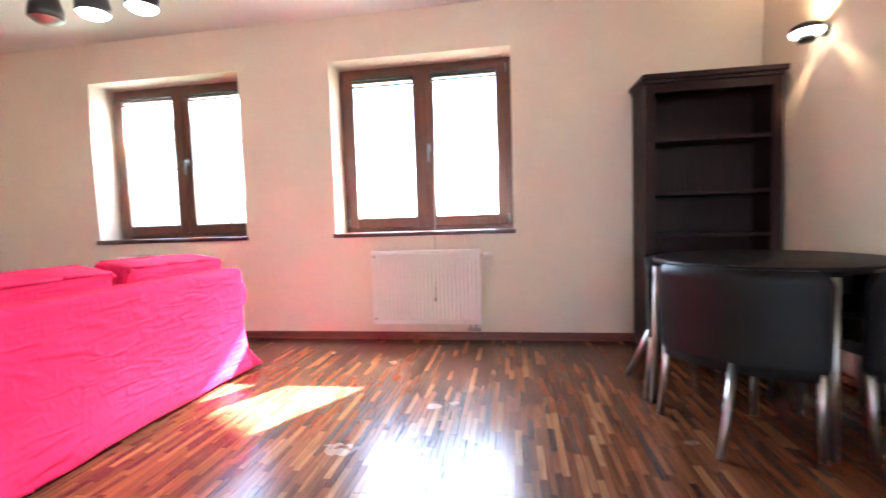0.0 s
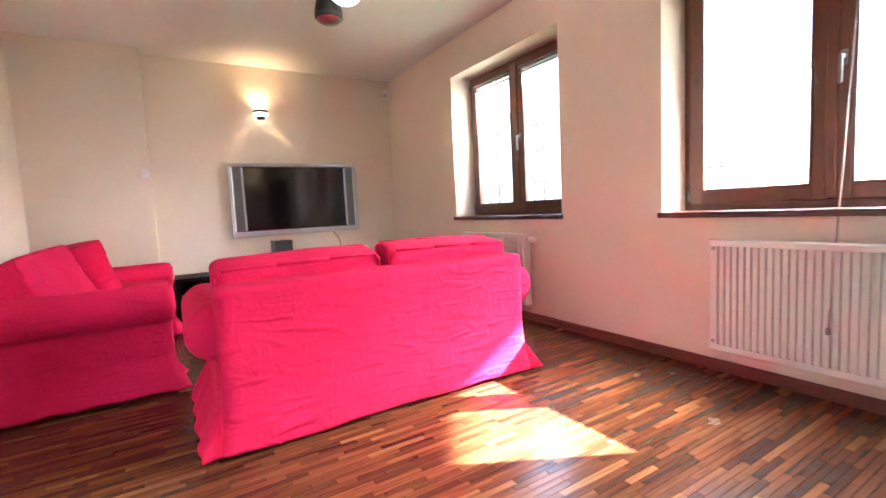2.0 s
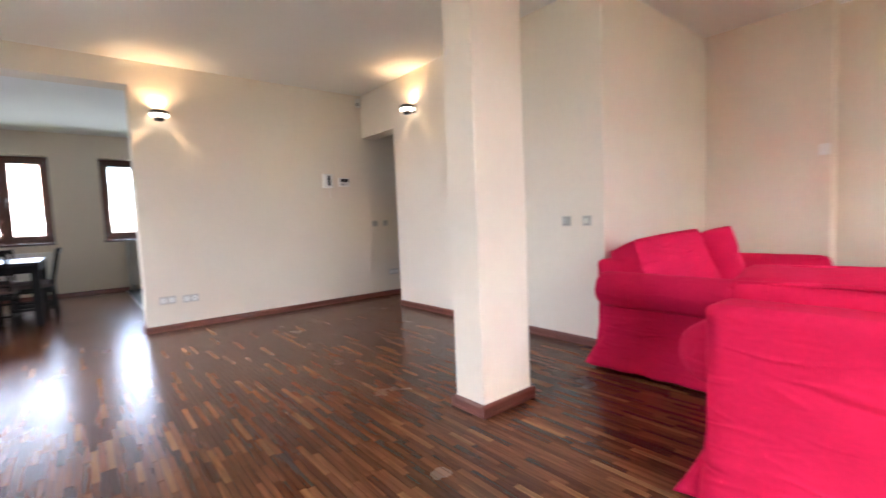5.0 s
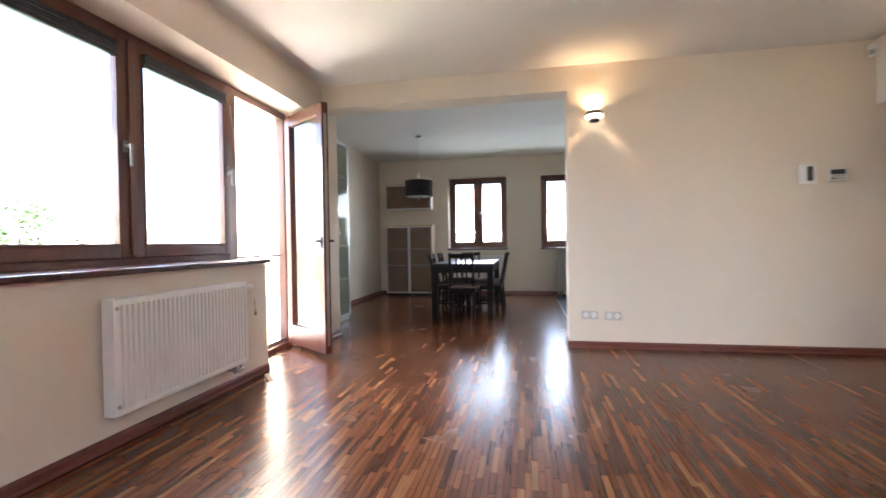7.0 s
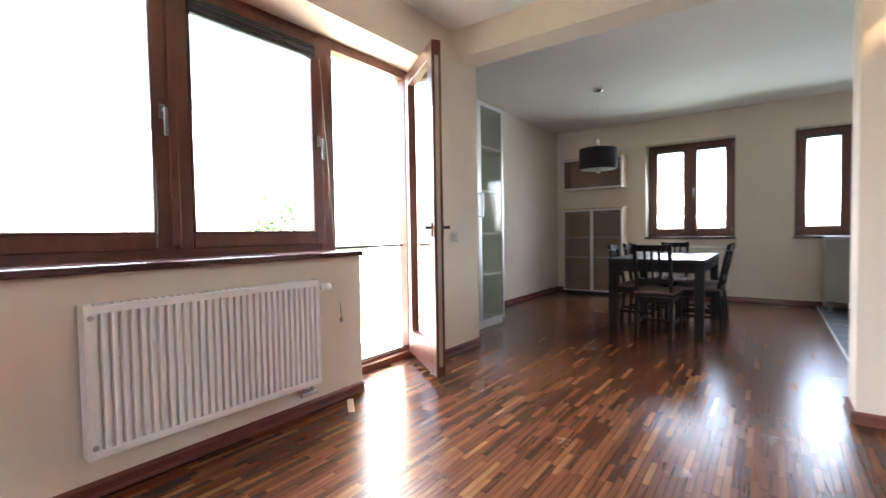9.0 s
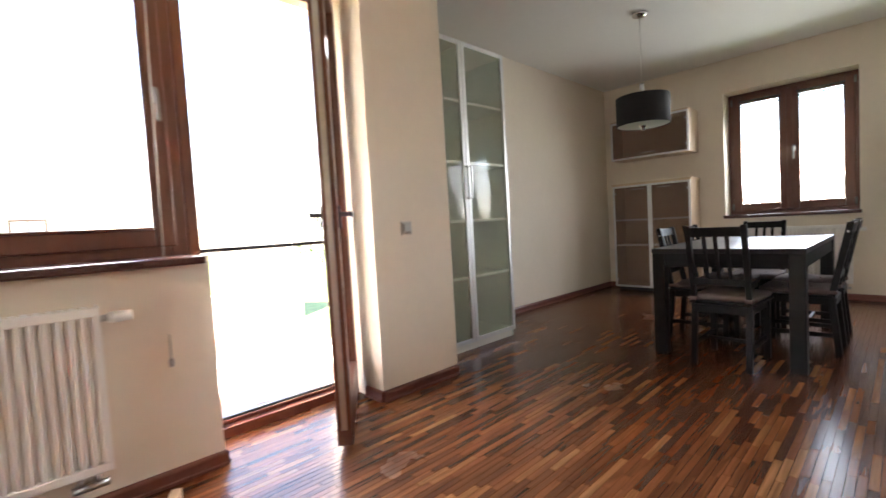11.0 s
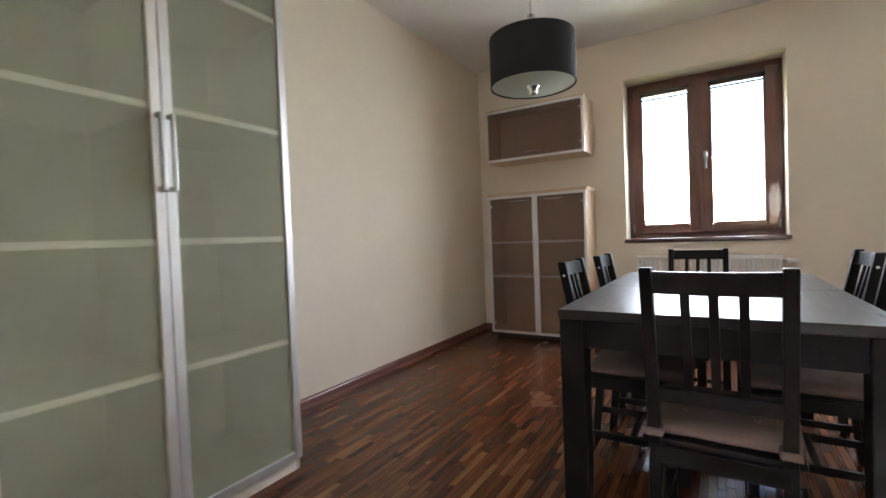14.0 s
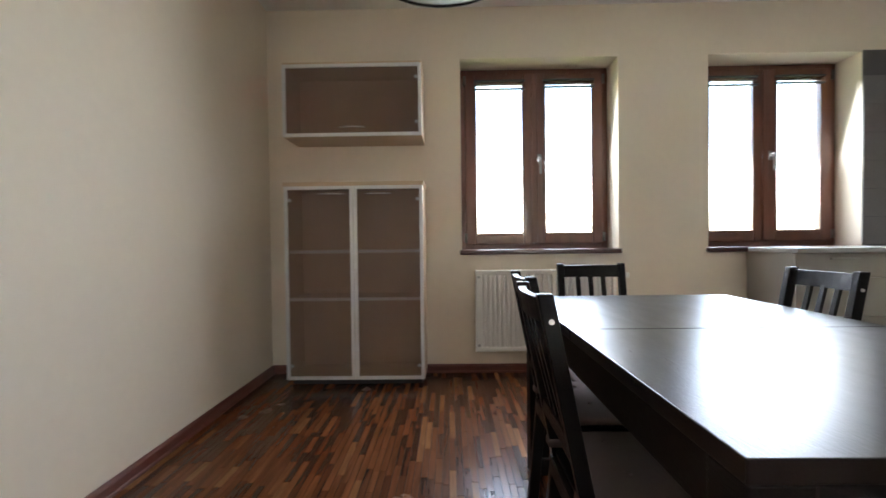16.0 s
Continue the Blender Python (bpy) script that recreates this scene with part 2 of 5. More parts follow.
def part(name, bm, material, parent=None, label=""):
    """Links a bmesh as one mesh object under a thing or a part."""
    bmesh.ops.recalc_face_normals(bm, faces=bm.faces)
    me = bpy.data.meshes.new(name)
    bm.to_mesh(me)
    bm.free()
    me.materials.append(material)
    ob = new(name, me)
    ob.parent = parent
    if label:
        ob["label"] = label
    return ob


def thing(name, m, label, category, group="", kind=""):
    ob = new(name)
    ob.empty_display_size = 0.1
    ob.matrix_basis = m
    return tagged(ob, label, category, group, kind)


def shared(name, me, parent, m):
    ob = new(name, me)
    ob.parent = parent
    ob.matrix_basis = m
    return ob


def wall(name, axis, a0, a1, s0, s1, z0, z1, holes=(), material=None, label="smooth cream painted interior wall", category="wall"):
    """A wall a0 to a1 thick, along s, with holes (s0, s1, z0, z1) right through it."""
    S = sorted({s0, s1, *[h[0] for h in holes], *[h[1] for h in holes]})
    Z = sorted({z0, z1, *[h[2] for h in holes], *[h[3] for h in holes]})
    S, Z = [s for s in S if s0 <= s <= s1], [z for z in Z if z0 <= z <= z1]

    def solid(i, j):
        if not (0 <= i < len(S) - 1 and 0 <= j < len(Z) - 1):
            return False
        cs, cz = (S[i] + S[i + 1]) / 2, (Z[j] + Z[j + 1]) / 2
        return not any(h[0] < cs < h[1] and h[2] < cz < h[3] for h in holes)

    bm = bmesh.new()

    def quad(*pts):
        bm.faces.new([bm.verts.new((a, s, z) if axis == "x" else (s, a, z)) for a, s, z in pts])

    for i in range(len(S) - 1):
        for j in range(len(Z) - 1):
            if not solid(i, j):
                continue
            p, q, u, w = S[i], S[i + 1], Z[j], Z[j + 1]
            quad((a0, p, u), (a0, q, u), (a0, q, w), (a0, p, w))
            quad((a1, p, u), (a1, q, u), (a1, q, w), (a1, p, w))
            if not solid(i - 1, j):
                quad((a0, p, u), (a1, p, u), (a1, p, w), (a0, p, w))
            if not solid(i + 1, j):
                quad((a0, q, u), (a1, q, u), (a1, q, w), (a0, q, w))
            if not solid(i, j - 1):
                quad((a0, p, u), (a1, p, u), (a1, q, u), (a0, q, u))
            if not solid(i, j + 1):
                quad((a0, p, w), (a1, p, w), (a1, q, w), (a0, q, w))
    bmesh.ops.remove_doubles(bm, verts=bm.verts, dist=1e-5)
    return tagged(part(name, bm, material or WALL), label, category, kind="structure")


# ---- the large structure ----
XB, YA, YE, XD, XT, YB, XC, XS, YN, XP = 2.30, 4.85, -6.44, 3.12, -4.68, -2.19, -0.15, -2.64, 1.25, -4.48
HC = 2.64
W1 = (-3.19, -1.735, 0.888, 2.29)
W2 = (-0.925, 0.54, 0.888, 2.29)
BW = (-1.125, 0.79, 0.90, 2.31)      # balcony window, along y
BD = (-1.96, -1.125, 0.0, 2.31)      # balcony door
D1 = (0.595, 1.725, 0.892, 2.272)
D2 = (-1.13, -0.045, 0.892, 2.272)

wall("wall_window_side", "y", YA, YA + 0.42, XT - 0.3, XB + 0.55, -0.05, HC + 0.2, [W1, W2])
wall("wall_balcony_side", "x", XB, XB + 0.55, -2.55, YA, -0.05, HC + 0.2, [BW, BD])
wall("wall_dining_return", "y", -2.55, -2.30, XB + 0.55, XD + 0.3, -0.05, HC + 0.2)
wall("wall_dining_side", "x", XD, XD + 0.3, YE - 0.4, -2.55, -0.05, HC + 0.2)
wall("wall_end", "y", YE - 0.42, YE, -4.0, XD, -0.05, HC + 0.2, [D1, D2])
wall("wall_television", "x", XT - 0.3, XT, YN - 0.3, YA, -0.05, HC + 0.2)
wall("wall_niche", "y", YN - 0.2, YN, XT, XS, -0.05, HC + 0.2)
wall("wall_pier", "x", XT, XP, YN, 2.19, -0.05, HC + 0.2, label="shallow cream painted wall projection beside the television")
wall("wall_hall_side", "x", XS - 0.2, XS, YB, YN - 0.2, -0.05, HC + 0.2, [(YB, -1.44, -0.1, 2.10)])
wall("wall_back", "y", YB - 0.25, YB, -4.3, XC, -0.05, HC + 0.2)
wall("wall_hall_end", "x", -4.3, -4.1, YB, -0.9, -0.05, HC + 0.2)
wall("wall_hall_far", "y", -0.9, -0.7, -4.3, XS - 0.2, -0.05, HC + 0.2)
wall("wall_kitchen_side", "x", -4.2, -4.0, YE - 0.4, YB - 0.25, -0.05, HC + 0.2)
tagged(part("beam", boxes((XC, XB + 0.1, YB - 0.25, YB - 0.002, 2.41, HC + 0.1)), WALL), "cream painted ceiling beam above the wide opening", "beam", kind="structure")
tagged(part("column", boxes((-1.57, -1.205, 1.21, 1.42, 0, HC + 0.05), bevel=0.006), WALL), "square free-standing cream painted column", "column", kind="structure")
tagged(part("ceiling_living", boxes((XT - 0.1, XB + 0.2, YB - 0.2, YA + 0.1, HC, HC + 0.15)), CEIL), "flat white painted ceiling of the living room", "ceiling", kind="structure")
tagged(part("ceiling_dining", boxes((-4.1, XD + 0.1, YE - 0.1, YB - 0.2, HC, HC + 0.15)), CEIL), "flat white painted ceiling of the dining room", "ceiling", kind="structure")

# ---- doors and windows ----


HANDLE = mat("satin_grey_handle", (0.22, 0.21, 0.20), 0.45, 1.0, vary=0.08, scale=30)


def sash(parent, x0, x1, z0, z1, y0, handle=0, swing="sash"):
    """A glazed sash with mitred stiles and rails, a pane, and a lever handle at x = handle."""
    w = 0.075
    s = part(swing, boxes((x0, x0 + w, y0, y0 + 0.06, z0, z1), (x1 - w, x1, y0, y0 + 0.06, z0, z1),
                          (x0 + w, x1 - w, y0 + 0.001, y0 + 0.059, z0, z0 + w), (x0 + w, x1 - w, y0 + 0.001, y0 + 0.059, z1 - w, z1), bevel=0.006), FRAME, parent)
    pane = part("pane", boxes((x0 + w - 0.005, x1 - w + 0.005, y0 + 0.022, y0 + 0.028, z0 + w - 0.005, z1 - w + 0.005)), GLASS, s, "clear double-glazing pane")
    pane.visible_shadow = False
    bead = bmesh.new()
    for r in ((x0 + w, x0 + w + 0.012, y0 - 0.004, y0 + 0.02, z0 + w, z1 - w), (x1 - w - 0.012, x1 - w, y0 - 0.004, y0 + 0.02, z0 + w, z1 - w),
              (x0 + w + 0.012, x1 - w - 0.012, y0 - 0.003, y0 + 0.02, z0 + w, z0 + w + 0.012), (x0 + w + 0.012, x1 - w - 0.012, y0 - 0.003, y0 + 0.02, z1 - w - 0.012, z1 - w)):
        box(bead, *r, bevel=0.003)
    part("glazing_bead", bead, FRAME, s)
    if handle:
        zc = (z0 + z1) / 2
        h = boxes((handle - 0.014, handle + 0.014, y0 - 0.012, y0, zc - 0.035, zc + 0.035), (handle - 0.009, handle + 0.009, y0 - 0.05, y0 - 0.01, zc - 0.01, zc + 0.01),
                  (handle - 0.008, handle + 0.008, y0 - 0.055, y0 - 0.038, zc - 0.12, zc + 0.012), bevel=0.004)
        part("handle", h, HANDLE, s, "brushed steel lever handle")
    return s


def blind(parent, x0, x1, z1, y0, drop=0.05, dark=False):
    """A pleated blind pushed up under the head of a sash."""
    b = bmesh.new()
    for k in range(4):
        box(b, x0, x1, y0 - 0.03 + 0.004 * (k % 2), y0 - 0.008 + 0.004 * (k % 2), z1 - drop * (k + 1) / 4 + 0.002, z1 - drop * k / 4, bevel=0.003)
    part("blind", b, BLINDM if dark else SHEER, parent, "slatted blind drawn fully up")
    part("head_rail", boxes((x0, x1, y0 - 0.036, y0 - 0.002, z1 + 0.001, z1 + 0.012), bevel=0.003), BLINDM, parent, "dark head rail of the blind")
    part("blind_rail", boxes((x0, x1, y0 - 0.034, y0 - 0.004, z1 - drop - 0.012, z1 - drop - 0.001), bevel=0.003), BLINDM, parent, "dark bottom rail of the blind")


SHEER = bpy.data.materials.new("sheer_white_blind")
SHEER.use_nodes = True
_t = SHEER.node_tree.nodes.new("ShaderNodeBsdfTranslucent")
_t.inputs["Color"].default_value = (0.85, 0.84, 0.80, 1)
_c = SHEER.node_tree.nodes.new("ShaderNodeBsdfTransparent")
_x = SHEER.node_tree.nodes.new("ShaderNodeMixShader")
_x.inputs[0].default_value = 0.9
SHEER.node_tree.links.new(_t.outputs[0], _x.inputs[1])
SHEER.node_tree.links.new(_c.outputs[0], _x.inputs[2])
SHEER.node_tree.links.new(_x.outputs[0], SHEER.node_tree.nodes["Material Output"].inputs[0])
CORD = mat("grey_cord", (0.30, 0.27, 0.24), 0.7, vary=0.1, scale=40)
BLINDM = mat("black_blind_slats", (0.03, 0.03, 0.035), 0.4, vary=0.2, scale=20)


def window(name, m, w, z0, z1, depth, label, cord=0.0):
    """A two-sash window in local space: x along the wall, y outwards from the wall's face."""
    win = thing(name, m, label, "window", kind="structure")
    f, y = 0.05, depth
    part("window_frame", boxes((0, f, y, y + 0.08, z0, z1), (w - f, w, y, y + 0.08, z0, z1), (f, w - f, y + 0.001, y + 0.079, z0, z0 + f), (f, w - f, y + 0.001, y + 0.079, z1 - f, z1), bevel=0.004), FRAME, win)
    mid = w / 2
    a = sash(win, f - 0.01, mid - 0.004, z0 + f - 0.012, z1 - f + 0.012, y - 0.018)
    b = sash(win, mid + 0.004, w - f + 0.01, z0 + f - 0.012, z1 - f + 0.012, y - 0.018, handle=mid + 0.04)
    part("cover_strip", boxes((mid - 0.022, mid + 0.022, y - 0.03, y - 0.019, z0 + f, z1 - f), bevel=0.005), FRAME, win)
    blind(win, f + 0.06, mid - 0.07, z1 - f - 0.055, y - 0.018)
    blind(win, mid + 0.07, w - f - 0.06, z1 - f - 0.055, y - 0.018, 0.04)
    part("window_sill", boxes((-0.015, w + 0.015, -0.035, y + 0.02, z0 - 0.032, z0 + 0.003), bevel=0.008), SILLM, win, "dark polished wooden sill board")
    for x, leaf in ((f - 0.012, a), (w - f + 0.012, b)):
        for z in (z0 + f + 0.005, z1 - f - 0.075):
            part("hinge", rod(bmesh.new(), (x, y - 0.024, z), (x, y - 0.024, z + 0.07), 0.010, n=12), HANDLE, leaf, "satin metal hinge barrel")
    if cord:
        c = bmesh.new()
        rod(c, (cord, -0.10, 0.36), (cord, y - 0.05, z1 - 0.12), 0.003, n=6)
        box(c, cord - 0.008, cord + 0.008, -0.108, -0.092, 0.335, 0.365, bevel=0.003)
        part("pull_cord", c, CORD, win, "thin blind cord with a small weight")
    return win


window("window_1", pose(W1[0], YA, 0), W1[1] - W1[0], W1[2], W1[3], 0.24, "brown wooden two-sash window with a deep reveal behind the sofa")
window("window_2", pose(W2[0], YA, 0), W2[1] - W2[0], W2[2], W2[3], 0.24, "brown wooden two-sash window above a white radiator", cord=0.84)
window("window_3", pose(D1[1], YE, 0, 0, 0, 180), D1[1] - D1[0], D1[2], D1[3], 0.22, "brown wooden two-sash window beside the dining table")
window("window_4", pose(D2[1], YE, 0, 0, 0, 180), D2[1] - D2[0], D2[2], D2[3], 0.22, "brown wooden two-sash window above the kitchen counter")

# balcony window and door share one opening; local x runs along -y
bal = thing("window_5", pose(XB, BW[1], 0, 0, 0, -90), "wide brown wooden balcony window with two sashes and a dark sill", "window", kind="structure")
bw, by = BW[1] - BW[0], 0.28
part("window_frame", boxes((0, 0.05, by, by + 0.08, 0.92, 2.31), (bw - 0.07, bw - 0.002, by - 0.004, by + 0.084, 0.90, 2.31), (0.05, bw - 0.07, by + 0.001, by + 0.079, 0.90, 0.97),
                           (0.05, bw - 0.07, by + 0.001, by + 0.079, 2.24, 2.31), bevel=0.004), FRAME, bal)
sash(bal, 0.03, 0.943, 0.945, 2.27, by - 0.018, handle=0.903)
sash(bal, 0.960, bw - 0.05, 0.945, 2.27, by - 0.018, handle=bw - 0.09)
part("cover_strip", boxes((0.930, 0.973, by - 0.03, by - 0.019, 0.96, 2.25), bevel=0.005), FRAME, bal)
blind(bal, 0.10, 0.84, 2.19, by - 0.018, 0.07, True)
blind(bal, 1.035, bw - 0.12, 2.19, by - 0.018, 0.06, True)
part("window_sill", boxes((-0.02, bw - 0.025, -0.06, by + 0.02, 0.87, 0.903), bevel=0.008), SILLM, bal, "dark polished wooden sill board")
cord = bmesh.new()
rod(cord, (bw - 0.17, -0.012, 0.50), (bw - 0.10, by - 0.06, 2.12), 0.003, n=6)
box(cord, bw - 0.178, bw - 0.162, -0.02, -0.004, 0.475, 0.505, bevel=0.003)
part("pull_cord", cord, CORD, bal, "thin blind cord with a small weight")

bdoor = thing("door_1", pose(XB, BD[1], 0, 0, 0, -90), "brown wooden glazed balcony door standing open into the room", "door", kind="structure")
dw = BD[1] - BD[0]
part("door_frame", boxes((0.0, 0.05, by, by + 0.08, 0.03, 2.31), (dw - 0.05, dw, by, by + 0.08, 0.03, 2.31), (0.05, dw - 0.05, by + 0.001, by + 0.079, 2.24, 2.31), bevel=0.004), FRAME, bdoor)
part("threshold", boxes((0, dw, by - 0.03, by + 0.10, 0.0, 0.055), (0.05, dw - 0.05, by + 0.012, by + 0.08, 0.055, 0.075), bevel=0.004), TRIM, bdoor)
part("threshold_seal", boxes((0.05, dw - 0.05, by + 0.02, by + 0.05, 0.0752, 0.088), bevel=0.003), BLACKP, bdoor, "black rubber seal")
part("insect_screen_bar", boxes((0.05, dw - 0.05, by + 0.06, by + 0.075, 0.90, 0.92), bevel=0.002), BLINDM, bdoor, "thin dark cross bar")
leaf = new("door_leaf")
leaf.parent = bdoor
leaf.matrix_basis = pose(dw - 0.022, by - 0.062, 0, 0, 0, 55)
LW = 0.72
me = bmesh.new()
for r in ((-LW, -LW + 0.095, 0.0, 0.065, 0.05, 2.25), (-0.095, 0.0, 0.0, 0.065, 0.05, 2.25), (-LW + 0.095, -0.095, 0.001, 0.064, 0.05, 0.235), (-LW + 0.095, -0.095, 0.001, 0.064, 2.15, 2.25)):
    box(me, *r, bevel=0.006)
stiles = part("stiles_and_rails", me, FRAME, leaf)
pane = part("pane", boxes((-LW + 0.09, -0.09, 0.028, 0.034, 0.230, 2.155)), GLASS, leaf, "clear glass pane")
pane.visible_shadow = False
part("lock_rail", boxes((-LW - 0.003, -LW + 0.0, 0.02, 0.045, 0.12, 2.15)), STEEL, leaf, "steel espagnolette strip")
part("handle", boxes((-LW + 0.03, -LW + 0.06, -0.012, 0.0, 0.98, 1.08), (-LW + 0.036, -LW + 0.054, -0.05, -0.01, 1.03, 1.05), (-LW + 0.03, -LW + 0.15, -0.058, -0.042, 1.03, 1.052), bevel=0.004), BLINDM, leaf, "dark lever handle")
part("handle", boxes((-LW + 0.03, -LW + 0.06, 0.065, 0.075, 0.98, 1.08), (-LW + 0.036, -LW + 0.054, 0.075, 0.11, 1.03, 1.05), (-LW + 0.03, -LW + 0.15, 0.105, 0.12, 1.03, 1.052), bevel=0.004), BLINDM, leaf, "dark lever handle")
wedge = bmesh.new()
vs = [wedge.verts.new(c) for c in ((0, 0, 0), (0.11, 0, 0), (0, 0.035, 0), (0.11, 0.035, 0), (0, 0, 0.035), (0, 0.035, 0.035))]
for q in ((0, 1, 3, 2), (0, 4, 1), (2, 3, 5), (0, 2, 5, 4), (1, 4, 5, 3)):
    wedge.faces.new([vs[i] for i in q])
dwd = part("door_wedge", wedge, BIRCH)
dwd.matrix_basis = pose(2.19, -0.90, 0.006, 0, 0, 142)
tagged(dwd, "small pale wooden door wedge lying on the parquet", "door wedge")

# ---- baseboards ----


def baseboard(name, runs):
    """Stained skirting: each run is a straight stretch (x0, y0, x1, y1) with the room on its left."""
    bm = bmesh.new()
    prof = ((0, 0), (0.020, 0), (0.020, 0.010), (0.015, 0.015), (0.015, 0.047), (0.011, 0.055), (0.004, 0.061), (0, 0.061))
    for x0, y0, x1, y1 in runs:
        d = Vector((x1 - x0, y1 - y0, 0)).normalized()
        nrm = Vector((-d.y, d.x, 0))
        ends = []
        for px, py in ((x0, y0), (x1, y1)):
            ends.append([bm.verts.new(Vector((px, py, 0.006)) + nrm * u + Vector((0, 0, h))) for u, h in prof])
        k = len(prof)
        for i in range(k):
            bm.faces.new((ends[0][i], ends[0][(i + 1) % k], ends[1][(i + 1) % k], ends[1][i]))
        bm.faces.new(ends[0][::-1]), bm.faces.new(ends[1])
    return tagged(part(name, bm, TRIM), "red-brown stained wooden skirting board along the wall", "baseboard", kind="structure")


e = 0.02
baseboard("baseboard_living", [(XB, YA, XT, YA), (XT, YA, XT, 2.19), (XT + e, 2.19, XP + e, 2.19), (XP, 2.19, XP, YN), (XP, YN, XS - e, YN), (XS, YN + e, XS, -1.44),
                               (-4.1, YB, XC + e, YB), (XC, YB, XC, YB - 0.25), (XB, BD[1], XB, YA), (XB, -2.55, XB, BD[0])])
baseboard("baseboard_pier", [(XB, BD[0], XB + 0.16, BD[0]), (XB + 0.16, BD[1], XB, BD[1])])
baseboard("baseboard_dining", [(XD, YE, XD, -3.56), (-0.33, YE, XD, YE)])
baseboard("baseboard_column", [(-1.57 - e, 1.42, -1.205 + e, 1.42), (-1.205, 1.42, -1.205, 1.21), (-1.205 + e, 1.21, -1.57 - e, 1.21), (-1.57, 1.21, -1.57, 1.42)])


# ---- radiators, switches, sockets ----


def radiator(m, w, h, label):
    """A white panel radiator: x along the wall, y out into the room, z from the floor of the panel."""
    r = thing("radiator", m, label, "radiator", "panel radiators")
    bm = bmesh.new()
    n = int(w / 0.0333)
    pts = []
    for k in range(n):
        x = 0.02 + (w - 0.04) * k / n
        d = (w - 0.04) / n
        pts += [(x, 0.088), (x + d * 0.52, 0.088), (x + d * 0.64, 0.070), (x + d * 0.88, 0.070)]
    pts.append((w - 0.02, 0.088))
    lo = [bm.verts.new((x, y, 0.03)) for x, y in pts]
    hi = [bm.verts.new((x, y, h - 0.03)) for x, y in pts]
    for a in range(len(pts) - 1):
        bm.faces.new((lo[a], lo[a + 1], hi[a + 1], hi[a]))
    part("front_panel", bm, WHITE, r)
    part("rim", boxes((0, w, 0.066, 0.09, 0, 0.032), (0, w, 0.066, 0.09, h - 0.032, h), (0, 0.022, 0.0661, 0.0899, 0.03, h - 0.03), (w - 0.022, w, 0.0661, 0.0899, 0.03, h - 0.03), bevel=0.004), WHITE, r)
    part("back_panel", boxes((0.005, w - 0.005, 0.03, 0.05, 0.01, h - 0.01), bevel=0.004), WHITE, r)
    part("side_cover", boxes((-0.004, 0.001, 0.022, 0.092, 0.0, h + 0.004), bevel=0.001), WHITE, r)
    part("side_cover", boxes((w - 0.001, w + 0.004, 0.022, 0.092, 0.0, h + 0.004), bevel=0.001), WHITE, r)
    g = bmesh.new()
    for k in range(int(w / 0.03)):
        box(g, 0.01 + 0.03 * k, 0.03 + 0.03 * k, 0.03, 0.068, h - 0.004, h + 0.002)
    part("top_grille", g, WHITE, r)
    for z in (0.045, h - 0.045):
        part("plug", rod(bmesh.new(), (0.018, 0.089, z), (0.018, 0.0935, z), 0.011, 0.009, 14), STEEL, r, "small steel screw plug")
    part("bracket", boxes((0.15, 0.17, 0, 0.03, 0.08, h - 0.08)), WHITE, r)
    part("bracket", boxes((w - 0.17, w - 0.15, 0, 0.03, 0.08, h - 0.08)), WHITE, r)
    v = bmesh.new()
    rod(v, (w, 0.058, h - 0.045), (w + 0.03, 0.058, h - 0.045), 0.012)
    part("valve", v, STEEL, r, "steel valve body")
    v = bmesh.new()
    rod(v, (w + 0.028, 0.058, h - 0.045), (w + 0.045, 0.058, h - 0.045), 0.017, 0.021, 16)
    rod(v, (w + 0.045, 0.058, h - 0.045), (w + 0.10, 0.058, h - 0.045), 0.021, 0.018, 16)
    part("thermostat_knob", v, PLASTIC, r, "cream thermostatic knob")
    c = bmesh.new()
    rod(c, (w - 0.09, 0.058, 0.0), (w - 0.09, 0.058, -0.045), 0.010)
    rod(c, (w - 0.04, 0.058, 0.0), (w - 0.04, 0.058, -0.045), 0.010)
    rod(c, (w - 0.11, 0.058, -0.045), (w - 0.01, 0.058, -0.045), 0.014)
    rod(c, (w - 0.09, 0.058, -0.045), (w - 0.09, 0.0, -0.045), 0.009)
    rod(c, (w - 0.04, 0.058, -0.045), (w - 0.04, 0.0, -0.045), 0.009)
    part("pipe_connection", c, STEEL, r, "steel pipe connection below the panel")
    return r


radiator(pose(-0.60, YA, 0.148) @ Matrix.Diagonal((1, -1, 1, 1)), 0.87, 0.592, "white ribbed panel radiator below the window")
radiator(pose(-2.945, YA, 0.148) @ Matrix.Diagonal((1, -1, 1, 1)), 0.87, 0.592, "white ribbed panel radiator behind the sofa")
radiator(pose(XB, 0.31, 0.18, 0, 0, -90) @ Matrix.Diagonal((1, -1, 1, 1)), 1.045, 0.575, "wide white ribbed panel radiator below the balcony window")
radiator(pose(1.63, YE, 0.175, 0, 0, 180) @ Matrix.Diagonal((1, -1, 1, 1)), 0.98, 0.575, "white ribbed panel radiator behind the dining table")


